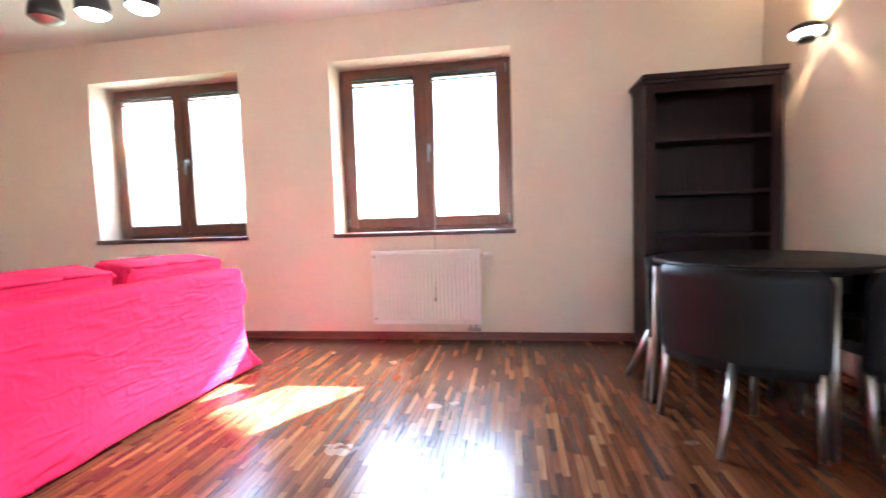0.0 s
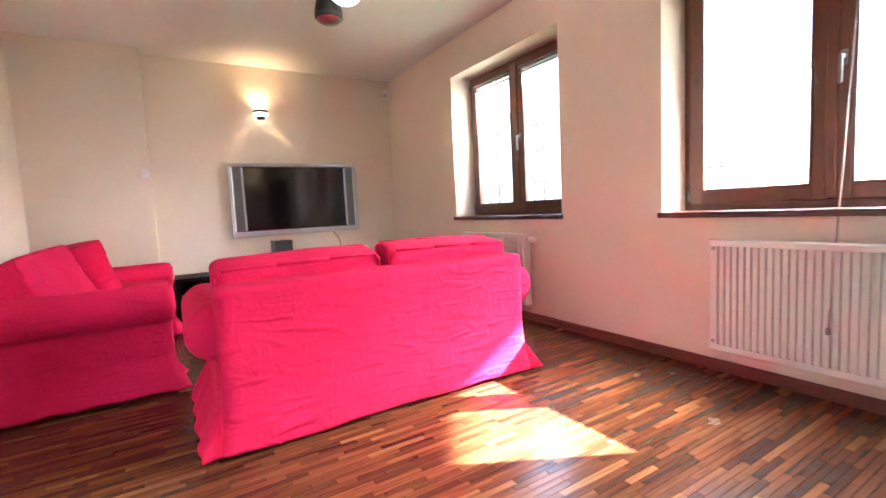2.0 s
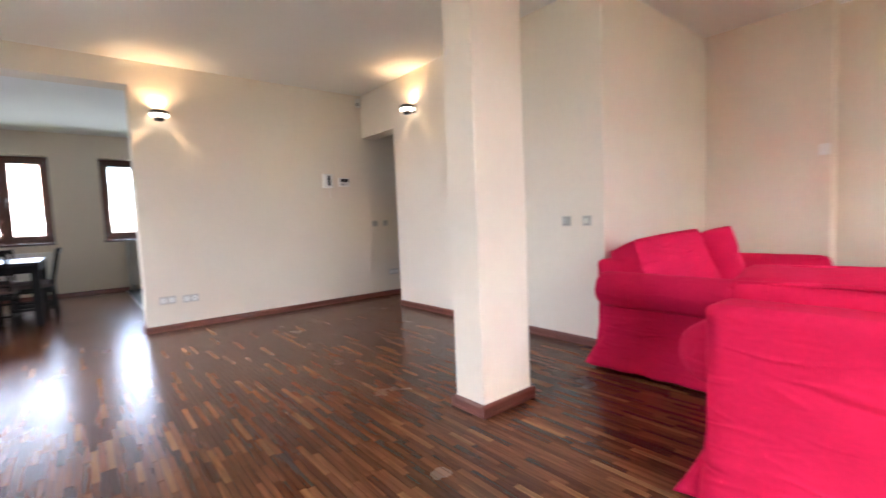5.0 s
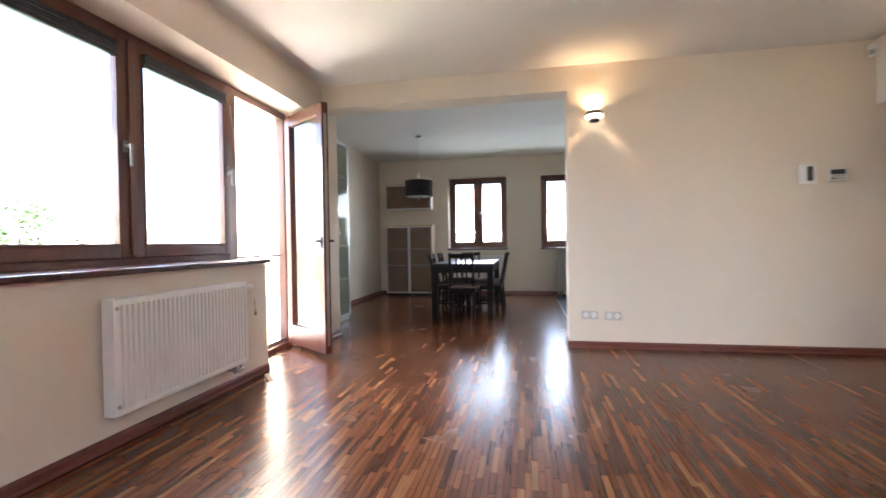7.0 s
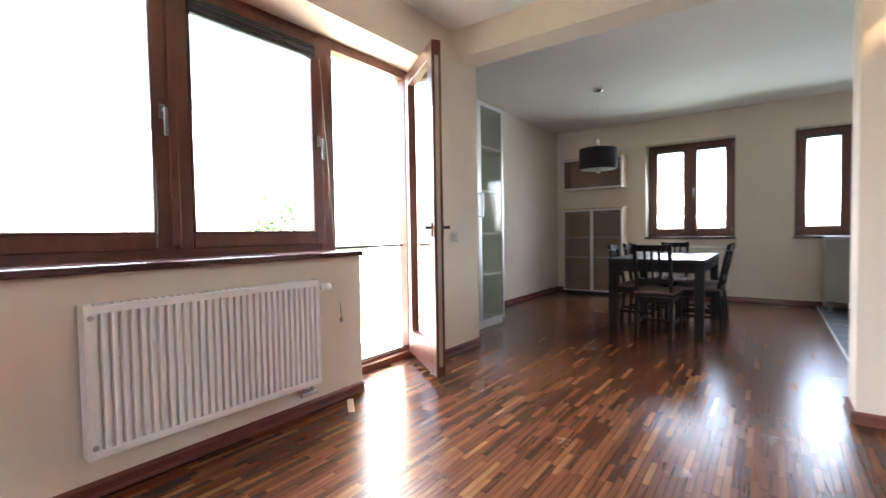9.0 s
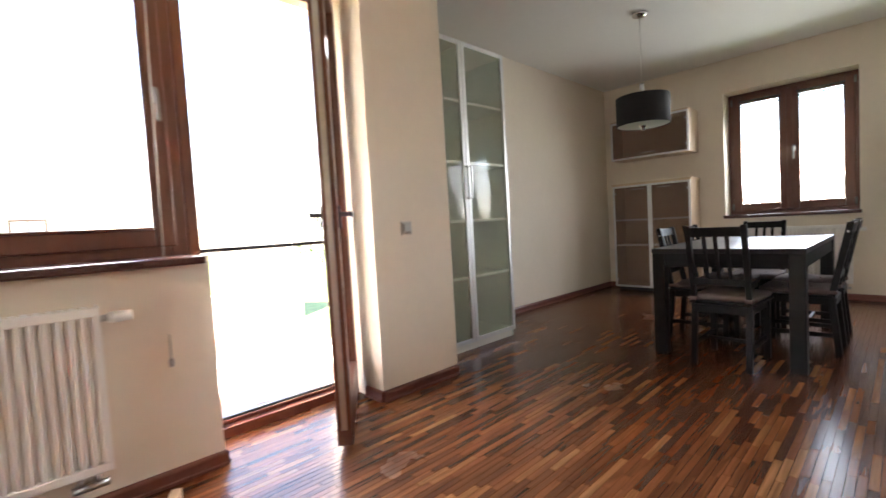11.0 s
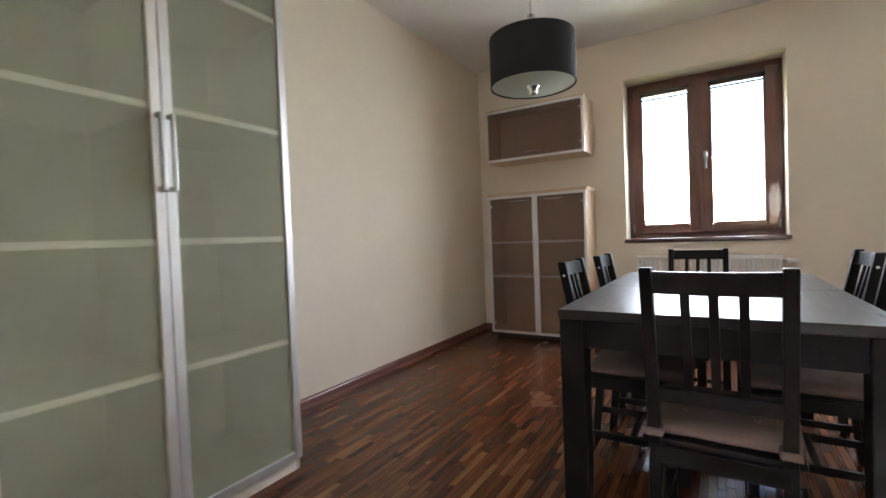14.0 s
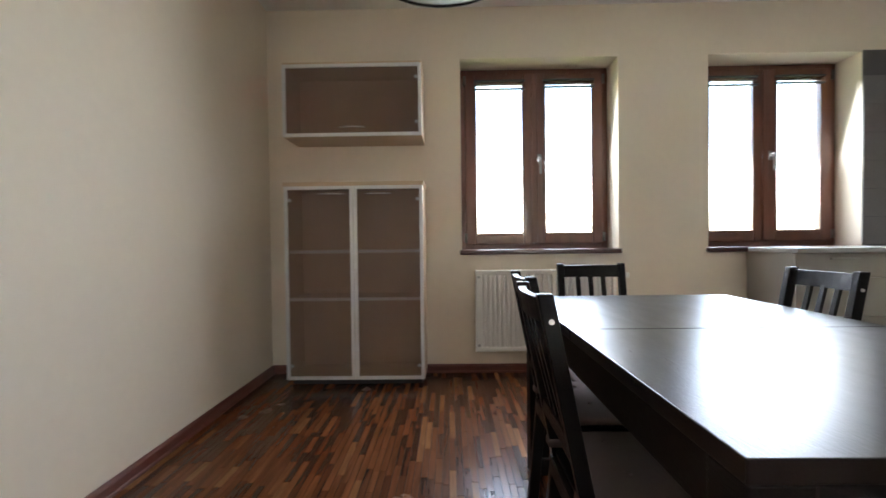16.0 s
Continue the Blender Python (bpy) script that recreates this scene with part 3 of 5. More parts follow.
def switch(m, name="light_switch", label="square brushed steel light switch on the wall", wide=1, socket=False):
    """A wall plate in local space: x along the wall, y out from it."""
    s = thing(name, m, label, "socket" if socket else "switch", "sockets" if socket else "light switches")
    w = 0.082 if wide == 1 else 0.151
    part("plate", boxes((-w / 2, w / 2, 0.0, 0.008, -0.041, 0.041), bevel=0.003), PLATE, s)
    for k in range(wide):
        cx = 0 if wide == 1 else (k - 0.5) * 0.071
        if socket:
            bm = bmesh.new()
            rod(bm, (cx, 0.0079, 0), (cx, 0.011, 0), 0.027, 0.027, 24)
            part("insert", boxes((cx - 0.03, cx + 0.03, 0.008, 0.010, -0.03, 0.03), bevel=0.001), STEEL, s)
            part("socket_ring", bm, PLASTIC, s)
            h = bmesh.new()
            rod(h, (cx - 0.01, 0.0105, 0), (cx - 0.01, 0.0116, 0), 0.003, n=8)
            rod(h, (cx + 0.01, 0.0105, 0), (cx + 0.01, 0.0116, 0), 0.003, n=8)
            part("contact_hole", h, BLACKP, s)
        else:
            bm = bmesh.new()
            ring = [[bm.verts.new((cx + i * r, y, j * r)) for i, j in ((-1, -1), (1, -1), (1, 1), (-1, 1))] for r, y in ((0.034, 0.006), (0.033, 0.009), (0.020, 0.018))]
            for lo, hi in zip(ring, ring[1:]):
                for i in range(4):
                    bm.faces.new((lo[i], hi[i], hi[(i + 1) % 4], lo[(i + 1) % 4]))
            bm.faces.new(ring[0]), bm.faces.new(ring[2][::-1])
            bmesh.ops.recalc_face_normals(bm, faces=bm.faces)
            part("rocker", bm, ROCKER, s, "grey metallic rocker with sloping sides")
    return s


ROCKER = mat("grey_metallic_rocker", (0.42, 0.39, 0.35), 0.32, 0.75, vary=0.06, scale=30)
PLATE = mat("pearl_switch_plate", (0.60, 0.53, 0.45), 0.4, 0.0, vary=0.05, scale=30)
NEGY, POSX, NEGX, POSY = 180, -90, 90, 0   # turns that point local y to -y, +x, -x, +y
switch(pose(XS, 0.93, 0.958, 0, 0, POSX))
switch(pose(XS, 1.11, 0.956, 0, 0, POSX))
switch(pose(XB, -2.19, 0.965, 0, 0, NEGX), label="square brushed steel switch beside the balcony door")
switch(pose(-2.77, YB, 0.99, 0, 0, POSY))
switch(pose(-2.93, YB, 0.99, 0, 0, POSY))
switch(pose(-0.335, YB, 0.315, 0, 0, POSY), "double_socket", "white double power socket low on the wall", 2, True)
switch(pose(-0.54, YB, 0.308, 0, 0, POSY), "double_socket", "white double power socket low on the wall", 2, True)
switch(pose(-3.03, YB, 0.32, 0, 0, POSY), "double_socket", "grey double power socket in the hall", 2, True)

ic = thing("intercom", pose(-2.125, YB, 1.54, 0, 0, 0), "white wall intercom with a dark handset recess", "intercom")
part("case", boxes((-0.065, 0.065, 0, 0.04, -0.085, 0.085), bevel=0.008), PLASTIC, ic)
part("handset", boxes((-0.022, 0.022, 0.04, 0.062, -0.06, 0.065), bevel=0.01), BLINDM, ic, "dark grey handset")
cb = bmesh.new()
rod(cb, (-0.03, 0.012, -0.08), (-0.03, 0.012, -0.20), 0.004, n=8)
part("cord", cb, PLASTIC, ic)
kp = thing("alarm_keypad", pose(-2.345, YB, 1.53, 0, 0, 0), "white alarm keypad with a black display", "keypad")
part("case", boxes((-0.07, 0.07, 0, 0.028, -0.055, 0.055), bevel=0.006), PLASTIC, kp)
part("display", boxes((-0.055, 0.055, 0.027, 0.031, 0.0, 0.042), bevel=0.002), BLACKP, kp, "black glossy display")
for k in range(6):
    part("key", boxes((-0.05 + 0.036 * (k % 3), -0.022 + 0.036 * (k % 3), 0.027, 0.031, -0.02 - 0.02 * (k // 3), -0.006 - 0.02 * (k // 3)), bevel=0.002), BLINDM if k == 5 else STEEL, kp)


def sensor(m, label):
    s = thing("motion_detector", m, label, "alarm sensor", "alarm sensors")
    part("case", boxes((-0.032, 0.032, 0, 0.045, -0.055, 0.055), bevel=0.012), PLASTIC, s)
    part("lens", boxes((-0.022, 0.022, 0.04, 0.05, -0.04, 0.0), bevel=0.008), STEEL, s, "grey domed lens")


sensor(pose(XT + 0.05, YA - 0.05, 2.46, 0, 0, 180 + 45), "white corner alarm sensor high on the wall")
sensor(pose(XS + 0.05, YB + 0.05, 2.53, 0, 0, -45), "white corner alarm sensor near the ceiling")
th = thing("thermostat", pose(XP, 2.15, 1.455, 0, 0, POSX), "small white room thermostat on the wall", "thermostat")
part("case", boxes((-0.035, 0.035, 0, 0.025, -0.045, 0.045), bevel=0.006), PLASTIC, th)
part("dial", rod(bmesh.new(), (0, 0.025, 0), (0, 0.034, 0), 0.022, 0.020, 20), PLASTIC, th)

# ---- lamps ----
GLOW = glow_mat("warm_lamp_glass", (1.0, 0.82, 0.55), 0.3)
SPOTGLOW = glow_mat("white_spot_glass", (1.0, 0.90, 0.72), 0.7)
WARM = (1.0, 0.66, 0.32)


def spot(name, eye, target, watts, angle, blend, parent=None):
    s = new(name, bpy.data.lights.new(name, "SPOT"))
    s.data.energy, s.data.spot_size, s.data.spot_blend, s.data.color, s.data.shadow_soft_size = watts, radians(angle), blend, WARM, 0.02
    s.matrix_world = look(eye, target)


def sconce(m, label):
    """A wall lamp: a dark disc band with a glowing lens above and below it; local y points from the wall."""
    s = thing("wall_lamp", m, label, "wall lamp", "wall lamps")
    part("mount", rod(bmesh.new(), (0, 0.0, 0), (0, 0.03, 0), 0.035, 0.032, 24), BLACKP, s)
    part("arm", rod(bmesh.new(), (0, 0.03, 0), (0, 0.075, 0), 0.012), CHROME, s)
    part("reflector", lathe(bmesh.new(), ((0.0, 0.044), (0.06, 0.042), (0.080, 0.028), (0.085, 0.008), (0.078, 0.006)), 32, (0, 0.10, 0)), BLACKP, s, "black upper cap")
    part("lens", lathe(bmesh.new(), ((0.074, 0.014), (0.080, 0.002), (0.076, -0.014), (0.055, -0.022), (0.0, -0.024)), 32, (0, 0.10, 0)), GLOW, s, "glowing glass lens")
    part("lower_cap", lathe(bmesh.new(), ((0.0, -0.026), (0.042, -0.026), (0.048, -0.040), (0.040, -0.055), (0.0, -0.058)), 24, (0, 0.10, 0)), BLACKP, s, "black lower cap")
    for o, tgt, w, a, b in (((0, 0.055, 0.062), (0, 0.03, 0.60), 0.42, 150, 1.0), ((0.05, 0.030, -0.055), (0.40, 0.0, -0.44), 0.38, 30, 1.0), ((-0.05, 0.030, -0.055), (-0.40, 0.0, -0.44), 0.38, 30, 1.0)):
        spot("wall_lamp_beam", m @ Vector(o), m @ Vector(tgt), w, a, b)
    return s


sconce(pose(XT, 3.26, 2.11, 0, 0, POSX), "lit chrome and black wall lamp above the television")
sconce(pose(XS, -1.00, 2.215, 0, 0, POSX), "lit chrome and black wall lamp beside the hall opening")
sconce(pose(-0.38, YB, 2.13, 0, 0, POSY), "lit chrome and black wall lamp beside the dining opening")
sconce(pose(XB, 4.20, 1.965, 0, 0, NEGX), "lit chrome and black wall lamp above the bookcase")

cl = thing("ceiling_spotlight", pose(-1.24, 3.05, 0), "black hanging bar with three round spotlights, two lit", "ceiling lamp")
part("canopy", rod(bmesh.new(), (0, 0, HC), (0, 0, HC - 0.03), 0.06, 0.055, 24), BLACKP, cl)
part("stem", rod(bmesh.new(), (0, 0, HC - 0.03), (0, 0, 2.04), 0.008), BLACKP, cl)
part("bar", boxes((-0.30, 0.30, -0.014, 0.014, 2.02, 2.045), bevel=0.004), BLACKP, cl)
for k, x in enumerate((-0.24, 0.0, 0.24)):
    hd = part("spot_head", lathe(bmesh.new(), ((0.0, 0.075), (0.035, 0.075), (0.055, 0.05), (0.066, 0.0), (0.066, -0.03), (0.060, -0.034)), 28, (x, 0, 1.945)), BLACKP, cl)
    part("lamp_glass", lathe(bmesh.new(), ((0.060, -0.034), (0.045, -0.048), (0.0, -0.054)), 28, (x, 0, 1.945)), SPOTGLOW if k else STEEL, hd, "glowing white lamp face" if k else "unlit grey lamp face")
    part("hinge", boxes((x - 0.01, x + 0.01, -0.01, 0.01, 2.012, 2.03), bevel=0.002), BLACKP, hd)

pd = thing("pendant_lamp", pose(1.825, -4.445, -0.006), "black drum pendant lamp hanging above the dining table", "pendant lamp")
part("ceiling_rose", lathe(bmesh.new(), ((0.0, 0.0), (0.06, 0.0), (0.058, -0.018), (0.03, -0.03), (0.0, -0.034)), 28, (0, 0, HC)), CHROME, pd, "chrome ceiling rose")
part("cable", rod(bmesh.new(), (0, 0, HC - 0.03), (0, 0, 2.06), 0.003, n=8), PLASTIC, pd, "thin white cable")
part("socket_cup", rod(bmesh.new(), (0, 0, 2.07), (0, 0, 1.95), 0.018, 0.022, 18), CHROME, pd, "chrome lamp holder")
R = 0.211
part("shade", lathe(bmesh.new(), ((R, 1.955), (R, 1.718), (R - 0.004, 1.718), (R - 0.004, 1.955), (R, 1.955)), 48), SHADE, pd)
OPAL = mat("opal_diffuser", (0.62, 0.70, 0.60), 0.35, vary=0.03)
part("diffuser", lathe(bmesh.new(), ((R - 0.006, 1.725), (R - 0.02, 1.719), (0.0, 1.717)), 48), OPAL, pd, "milky glass diffuser disc")
part("spider", boxes((-R + 0.005, R - 0.005, -0.004, 0.004, 1.940, 1.948), (-0.004, 0.004, -R + 0.005, R - 0.005, 1.939, 1.947)), STEEL, pd)
part("finial", lathe(bmesh.new(), ((0.032, 1.717), (0.030, 1.711), (0.020, 1.709), (0.020, 1.683), (0.016, 1.677), (0.0, 1.676)), 24), CHROME, pd, "chrome centre knob")

# ---- sofas ----


def soft(x0, x1, y0, y1, z0, z1, r=0.05, n=14, amp=0.0, freq=3.0, puff=0.0, seed=0.0, flare=0.0):
    """An upholstered block: rounded edges, a pillow's swell, and cloth wrinkles; flare spreads the hem of a skirt."""
    bm = bmesh.new()
    bmesh.ops.create_cube(bm, size=2.0)
    bmesh.ops.subdivide_edges(bm, edges=bm.edges, cuts=n, use_grid_fill=True)
    c = Vector(((x0 + x1) / 2, (y0 + y1) / 2, (z0 + z1) / 2))
    h = Vector(((x1 - x0) / 2, (y1 - y0) / 2, (z1 - z0) / 2))
    for v in bm.verts:
        u = v.co.copy()
        p = Vector((u.x * h.x, u.y * h.y, u.z * h.z))
        inner = Vector([max(-h[i] + r, min(h[i] - r, p[i])) for i in range(3)])
        d = p - inner
        if d.length > 1e-6:
            p = inner + d.normalized() * r
        if puff:
            for i in range(3):
                o = [j for j in range(3) if j != i]
                p[i] += puff * u[i] * (1 - u[o[0]] ** 2) * (1 - u[o[1]] ** 2)
        if flare:
            k = max(0.0, 1 - (u.z + 1) / 0.75)
            fold = 0.5 + 0.5 * math.sin((p.x * 23 + p.y * 31) + 3 * noise.noise((p * 3 + Vector((seed, 0, 0)))))
            p.x += math.copysign(flare * k * (0.86 + 0.18 * fold), u.x) * abs(u.x) ** 6
            p.y += math.copysign(flare * k * (0.6 + 0.5 * fold), u.y) * abs(u.y) ** 6 * (0.3 + 0.5 * abs(u.x) ** 8)
            p.z += 0.012 * k * noise.noise(p * 5) if u.z < -0.9 else 0
        if amp:
            q = p + Vector((seed * 7.1, seed * 3.3, 0))
            wr = noise.noise(q * freq) + 0.5 * noise.noise(Vector((q.x * freq * 1.1 + q.z * 4, q.y * freq, q.z * freq * 4.5)))
            nd = Vector((u.x if abs(u.x) > 0.98 else 0, u.y if abs(u.y) > 0.98 else 0, u.z if abs(u.z) > 0.98 else 0))
            if nd.length > 0:
                p += nd.normalized() * amp * wr
        v.co = c + p
    for f in bm.faces:
        f.smooth = True
    return bm


def roll(x, z, r, y0, y1, seed):
    """A rolled arm top along y, its ends domed."""
    bm = bmesh.new()
    prof = [(0.0, y0 - 0.012), (r * 0.55, y0 - 0.010), (r * 0.9, y0 + 0.008), (r, y0 + 0.04)] + [(r, y0 + 0.04 + (y1 - y0 - 0.08) * k / 14) for k in range(1, 14)] + [(r, y1 - 0.04), (r * 0.9, y1 - 0.008), (r * 0.55, y1 + 0.010), (0.0, y1 + 0.012)]
    rings = []
    for rad, y in prof:
        ring = []
        for k in range(28):
            a = 2 * math.pi * k / 28
            w = 1 + 0.03 * noise.noise(Vector((math.cos(a) * 2 + seed, y * 6, math.sin(a) * 2)))
            ring.append(bm.verts.new((x + rad * w * math.cos(a), y, z + rad * w * math.sin(a) * 0.95)))
        rings.append(ring)
    for a, b in zip(rings, rings[1:]):
        for k in range(28):
            f = bm.faces.new((a[k], a[(k + 1) % 28], b[(k + 1) % 28], b[k]))
            f.smooth = True
    bmesh.ops.remove_doubles(bm, verts=bm.verts, dist=1e-5)
    return bm


def sofa(m, label, seed, slump=False):
    """A two-seat sofa in a loose cotton cover: x along its width, y from its back to its front."""
    s = thing("sofa", m, label, "sofa", "red sofas")
    part("back_cover", soft(-0.800, 0.793, 0.0, 0.20, 0.012, 0.698, 0.03, 40, 0.004, 3.0, 0.004, seed, 0.030), FABRIC, s)
    part("seat_base", soft(-0.74, 0.74, 0.16, 0.87, 0.02, 0.36, 0.03, 16, 0.006, 4.0, 0, seed + 1, 0.04), FABRIC, s)
    for k in (-1, 1):
        arm = part("armrest", soft(min(k * 0.68, k * 0.812), max(k * 0.68, k * 0.812), 0.035, 0.90, 0.012, 0.52, 0.035, 20, 0.006, 4.5, 0, seed + 2 + k, 0.105), FABRIC, s)
        part("rolled_top", roll(k * 0.795, 0.515, 0.118, 0.045, 0.915, seed + k), FABRIC, arm)
        part("seat_cushion", soft(min(k * 0.005, k * 0.685), max(k * 0.005, k * 0.685), 0.24, 0.89, 0.355, 0.50, 0.05, 14, 0.006, 5, 0.02, seed + 4 + k), FABRIC, s)
        cu = part("back_cushion", soft(-0.382, 0.382, -0.10, 0.10, -0.23, 0.23, 0.032, 22, 0.010, 5.0, 0.014, seed + 6 + k), FABRIC, s)
        cu.matrix_basis = pose(k * 0.396, 0.275 - 0.01 * k, 0.562 + 0.004 * k, 11, 1.2 * k, 2 * k)
        if slump:
            cu.matrix_basis = pose(0.40, 0.30, 0.60, 24, 3, -7) if k > 0 else pose(-0.37, 0.36, 0.615, 15, -3, 20)
        for j in (-1, 1):
            pp = bmesh.new()
            pts = [Vector((-0.378, j * 0.092, 0.12)), Vector((-0.374, j * 0.093, 0.200)), Vector((-0.350, j * 0.093, 0.224)), Vector((-0.12, j * 0.094, 0.228)), Vector((0.12, j * 0.094, 0.228)),
                   Vector((0.350, j * 0.093, 0.224)), Vector((0.374, j * 0.093, 0.200)), Vector((0.378, j * 0.092, 0.12))]
            for a, b in zip(pts, pts[1:]):
                rod(pp, a, b, 0.007, n=6)
            part("piping", pp, FABRIC, cu)
    for x in (-0.68, 0.68):
        for y in (0.1, 0.78):
            part("foot", boxes((x - 0.03, x + 0.03, y - 0.03, y + 0.03, 0.004, 0.06), bevel=0.004), BLACKWOOD, s)
    return s


sofa(pose(-1.235, 3.215, 0.006, 0, 0, 89.6) @ Matrix.Diagonal((0.985, 1, 1.0, 1)), "crimson two-seat sofa in a creased loose cotton cover", 1.0)
sofa(pose(-3.12, 1.37, 0.006), "crimson two-seat sofa in a loose cotton cover against the niche wall", 11.0, True)

# ---- television wall ----
tv = thing("television", pose(XT, 3.595, 1.18, 0, 0, POSX), "large flat television with a wide silver frame hung on the wall", "television")
part("bracket", boxes((-0.3, 0.3, 0, 0.012, -0.15, 0.15), (-0.2, -0.16, 0.012, 0.03, -0.15, 0.15), (0.16, 0.2, 0.012, 0.03, -0.15, 0.15)), BLACKP, tv)
part("case", boxes((-0.70, 0.70, 0.018, 0.055, -0.385, 0.385), bevel=0.01), BLACKP, tv)
SILVER = mat("silver_painted_plastic", (0.47, 0.47, 0.48), 0.35, 0.7, vary=0.04, scale=20)
GREYP = mat("dark_grey_bezel", (0.13, 0.125, 0.13), 0.4, 0.2, vary=0.1, scale=20)
part("frame", boxes((-0.722, 0.722, 0.045, 0.078, 0.365, 0.405), (-0.722, 0.722, 0.045, 0.078, -0.405, -0.345), (-0.722, -0.675, 0.0451, 0.0779, -0.345, 0.365), (0.675, 0.722, 0.0451, 0.0779, -0.345, 0.365), bevel=0.008), SILVER, tv)
for k in (-1, 1):
    part("speaker_grille", boxes((min(k * 0.675, k * 0.585), max(k * 0.675, k * 0.585), 0.05, 0.068, -0.345, 0.365), bevel=0.004), GREYP, tv, "dark grey speaker strip")
    part("inner_trim", boxes((min(k * 0.585, k * 0.565), max(k * 0.585, k * 0.565), 0.05, 0.073, -0.335, 0.355), bevel=0.003), SILVER, tv)
SCREEN = mat("black_glass_screen", (0.008, 0.007, 0.008), 0.09, vary=0.1, scale=2)
part("screen", boxes((-0.565, 0.565, 0.05, 0.062, -0.335, 0.355)), SCREEN, tv, "glossy black switched-off screen")

tb = thing("tv_bench", pose(XT + 0.03, 3.40, 0.006, 0, 0, POSX), "long low black media bench with an open shelf", "media bench")
for nm, r in (("top", (-1.10, 1.10, 0, 0.42, 0.40, 0.43)), ("shelf", (-1.06, 1.06, 0.01, 0.41, 0.20, 0.22)), ("bottom", (-1.10, 1.10, 0, 0.42, 0.03, 0.055))):
    part(nm, boxes(r, bevel=0.003), BLACKWOOD, tb)
for x in (-1.10, -0.02, 1.06):
    part("side_panel", boxes((x, x + 0.04, 0.0, 0.419, 0.0, 0.40), bevel=0.002), BLACKWOOD, tb)
part("back_panel", boxes((-1.06, 1.06, 0.0, 0.008, 0.055, 0.40)), BLACKWOOD, tb)
sp = thing("speaker", pose(XT + 0.24, 3.34, 0.4362, 0, 0, POSX), "upright black speaker box on the media bench", "speaker")
part("cabinet", boxes((-0.095, 0.095, -0.11, 0.11, 0.0, 0.29), bevel=0.006), BLACKP, sp)
part("grille", boxes((-0.085, 0.085, 0.11, 0.118, 0.01, 0.28), bevel=0.003), SHADE, sp)
sb = thing("desk_telephone", pose(XT + 0.30, 3.02, 0.4362, 0, 0, -80), "small black telephone base on the media bench", "telephone")
part("base", boxes((-0.07, 0.07, -0.07, 0.07, 0, 0.05), bevel=0.015), BLACKP, sb)
part("handset", boxes((-0.028, 0.028, -0.075, 0.06, 0.045, 0.10), bevel=0.016), BLACKP, sb)
cab = bmesh.new()
pts = [Vector((XT + 0.02, 3.98 + 0.10 * math.sin(k / 10 * math.pi), 0.80 - 0.37 * k / 10)) for k in range(11)]
for a, b in zip(pts, pts[1:]):
    rod(cab, a, b, 0.004, n=6)
tagged(part("television_cable", cab, BLINDM), "dark cable hanging below the television", "cable")

# ---- bookcase ----
bk = thing("bookcase", pose(1.84, 4.84, 0.006, 0, 0, 180) @ Matrix.Diagonal((0.95, 1, 1.012, 1)), "tall empty dark espresso bookcase with a moulded top in the corner", "bookcase")
for k in (-1, 1):
    part("side_panel", boxes((min(k * 0.44, k * 0.415), max(k * 0.44, k * 0.415), 0, 0.30, 0, 1.80), bevel=0.002), ESPRESSO, bk)
    part("front_stile", boxes((min(k * 0.442, k * 0.375), max(k * 0.442, k * 0.375), 0.30, 0.32, 0, 1.80), bevel=0.004), ESPRESSO, bk)
part("back_panel", boxes((-0.415, 0.415, 0.0, 0.008, 0.06, 1.80)), ESPRESSO, bk)
part("cornice", boxes((-0.45, 0.45, 0.0, 0.335, 1.80, 1.825), (-0.465, 0.465, 0.0, 0.35, 1.825, 1.86), bevel=0.006), ESPRESSO, bk)
part("top_rail", boxes((-0.375, 0.375, 0.301, 0.319, 1.745, 1.80)), ESPRESSO, bk)
part("plinth", boxes((-0.375, 0.375, 0.301, 0.319, 0.0, 0.09), bevel=0.003), ESPRESSO, bk)
for z in (0.09, 0.44, 0.785, 1.070, 1.425):
    part("shelf", boxes((-0.415, 0.415, 0.008, 0.30, z, z + 0.022), bevel=0.002), ESPRESSO, bk)

# ---- round table with its fitted chairs ----
RT = (1.725, 3.665)
rt = thing("round_table", pose(RT[0], RT[1], 0.006), "round black-brown table with steel legs, chairs pushed in", "table")
part("tabletop", lathe(bmesh.new(), ((0.0, 0.705), (0.47, 0.705), (0.485, 0.712), (0.49, 0.722), (0.485, 0.735), (0.475, 0.738), (0.0, 0.738)), 64), BLACKWOOD, rt)
part("apron", lathe(bmesh.new(), ((0.40, 0.705), (0.40, 0.62), (0.385, 0.62), (0.385, 0.705)), 48), BLACKWOOD, rt)
for k in range(4):
    a = radians(-91 + 90 * k)
    part("leg", rod(bmesh.new(), (0.485 * math.cos(a), 0.485 * math.sin(a), 0.70), (0.505 * math.cos(a), 0.505 * math.sin(a), 0.0), 0.019, 0.015, 16), STEEL, rt, "brushed steel leg")


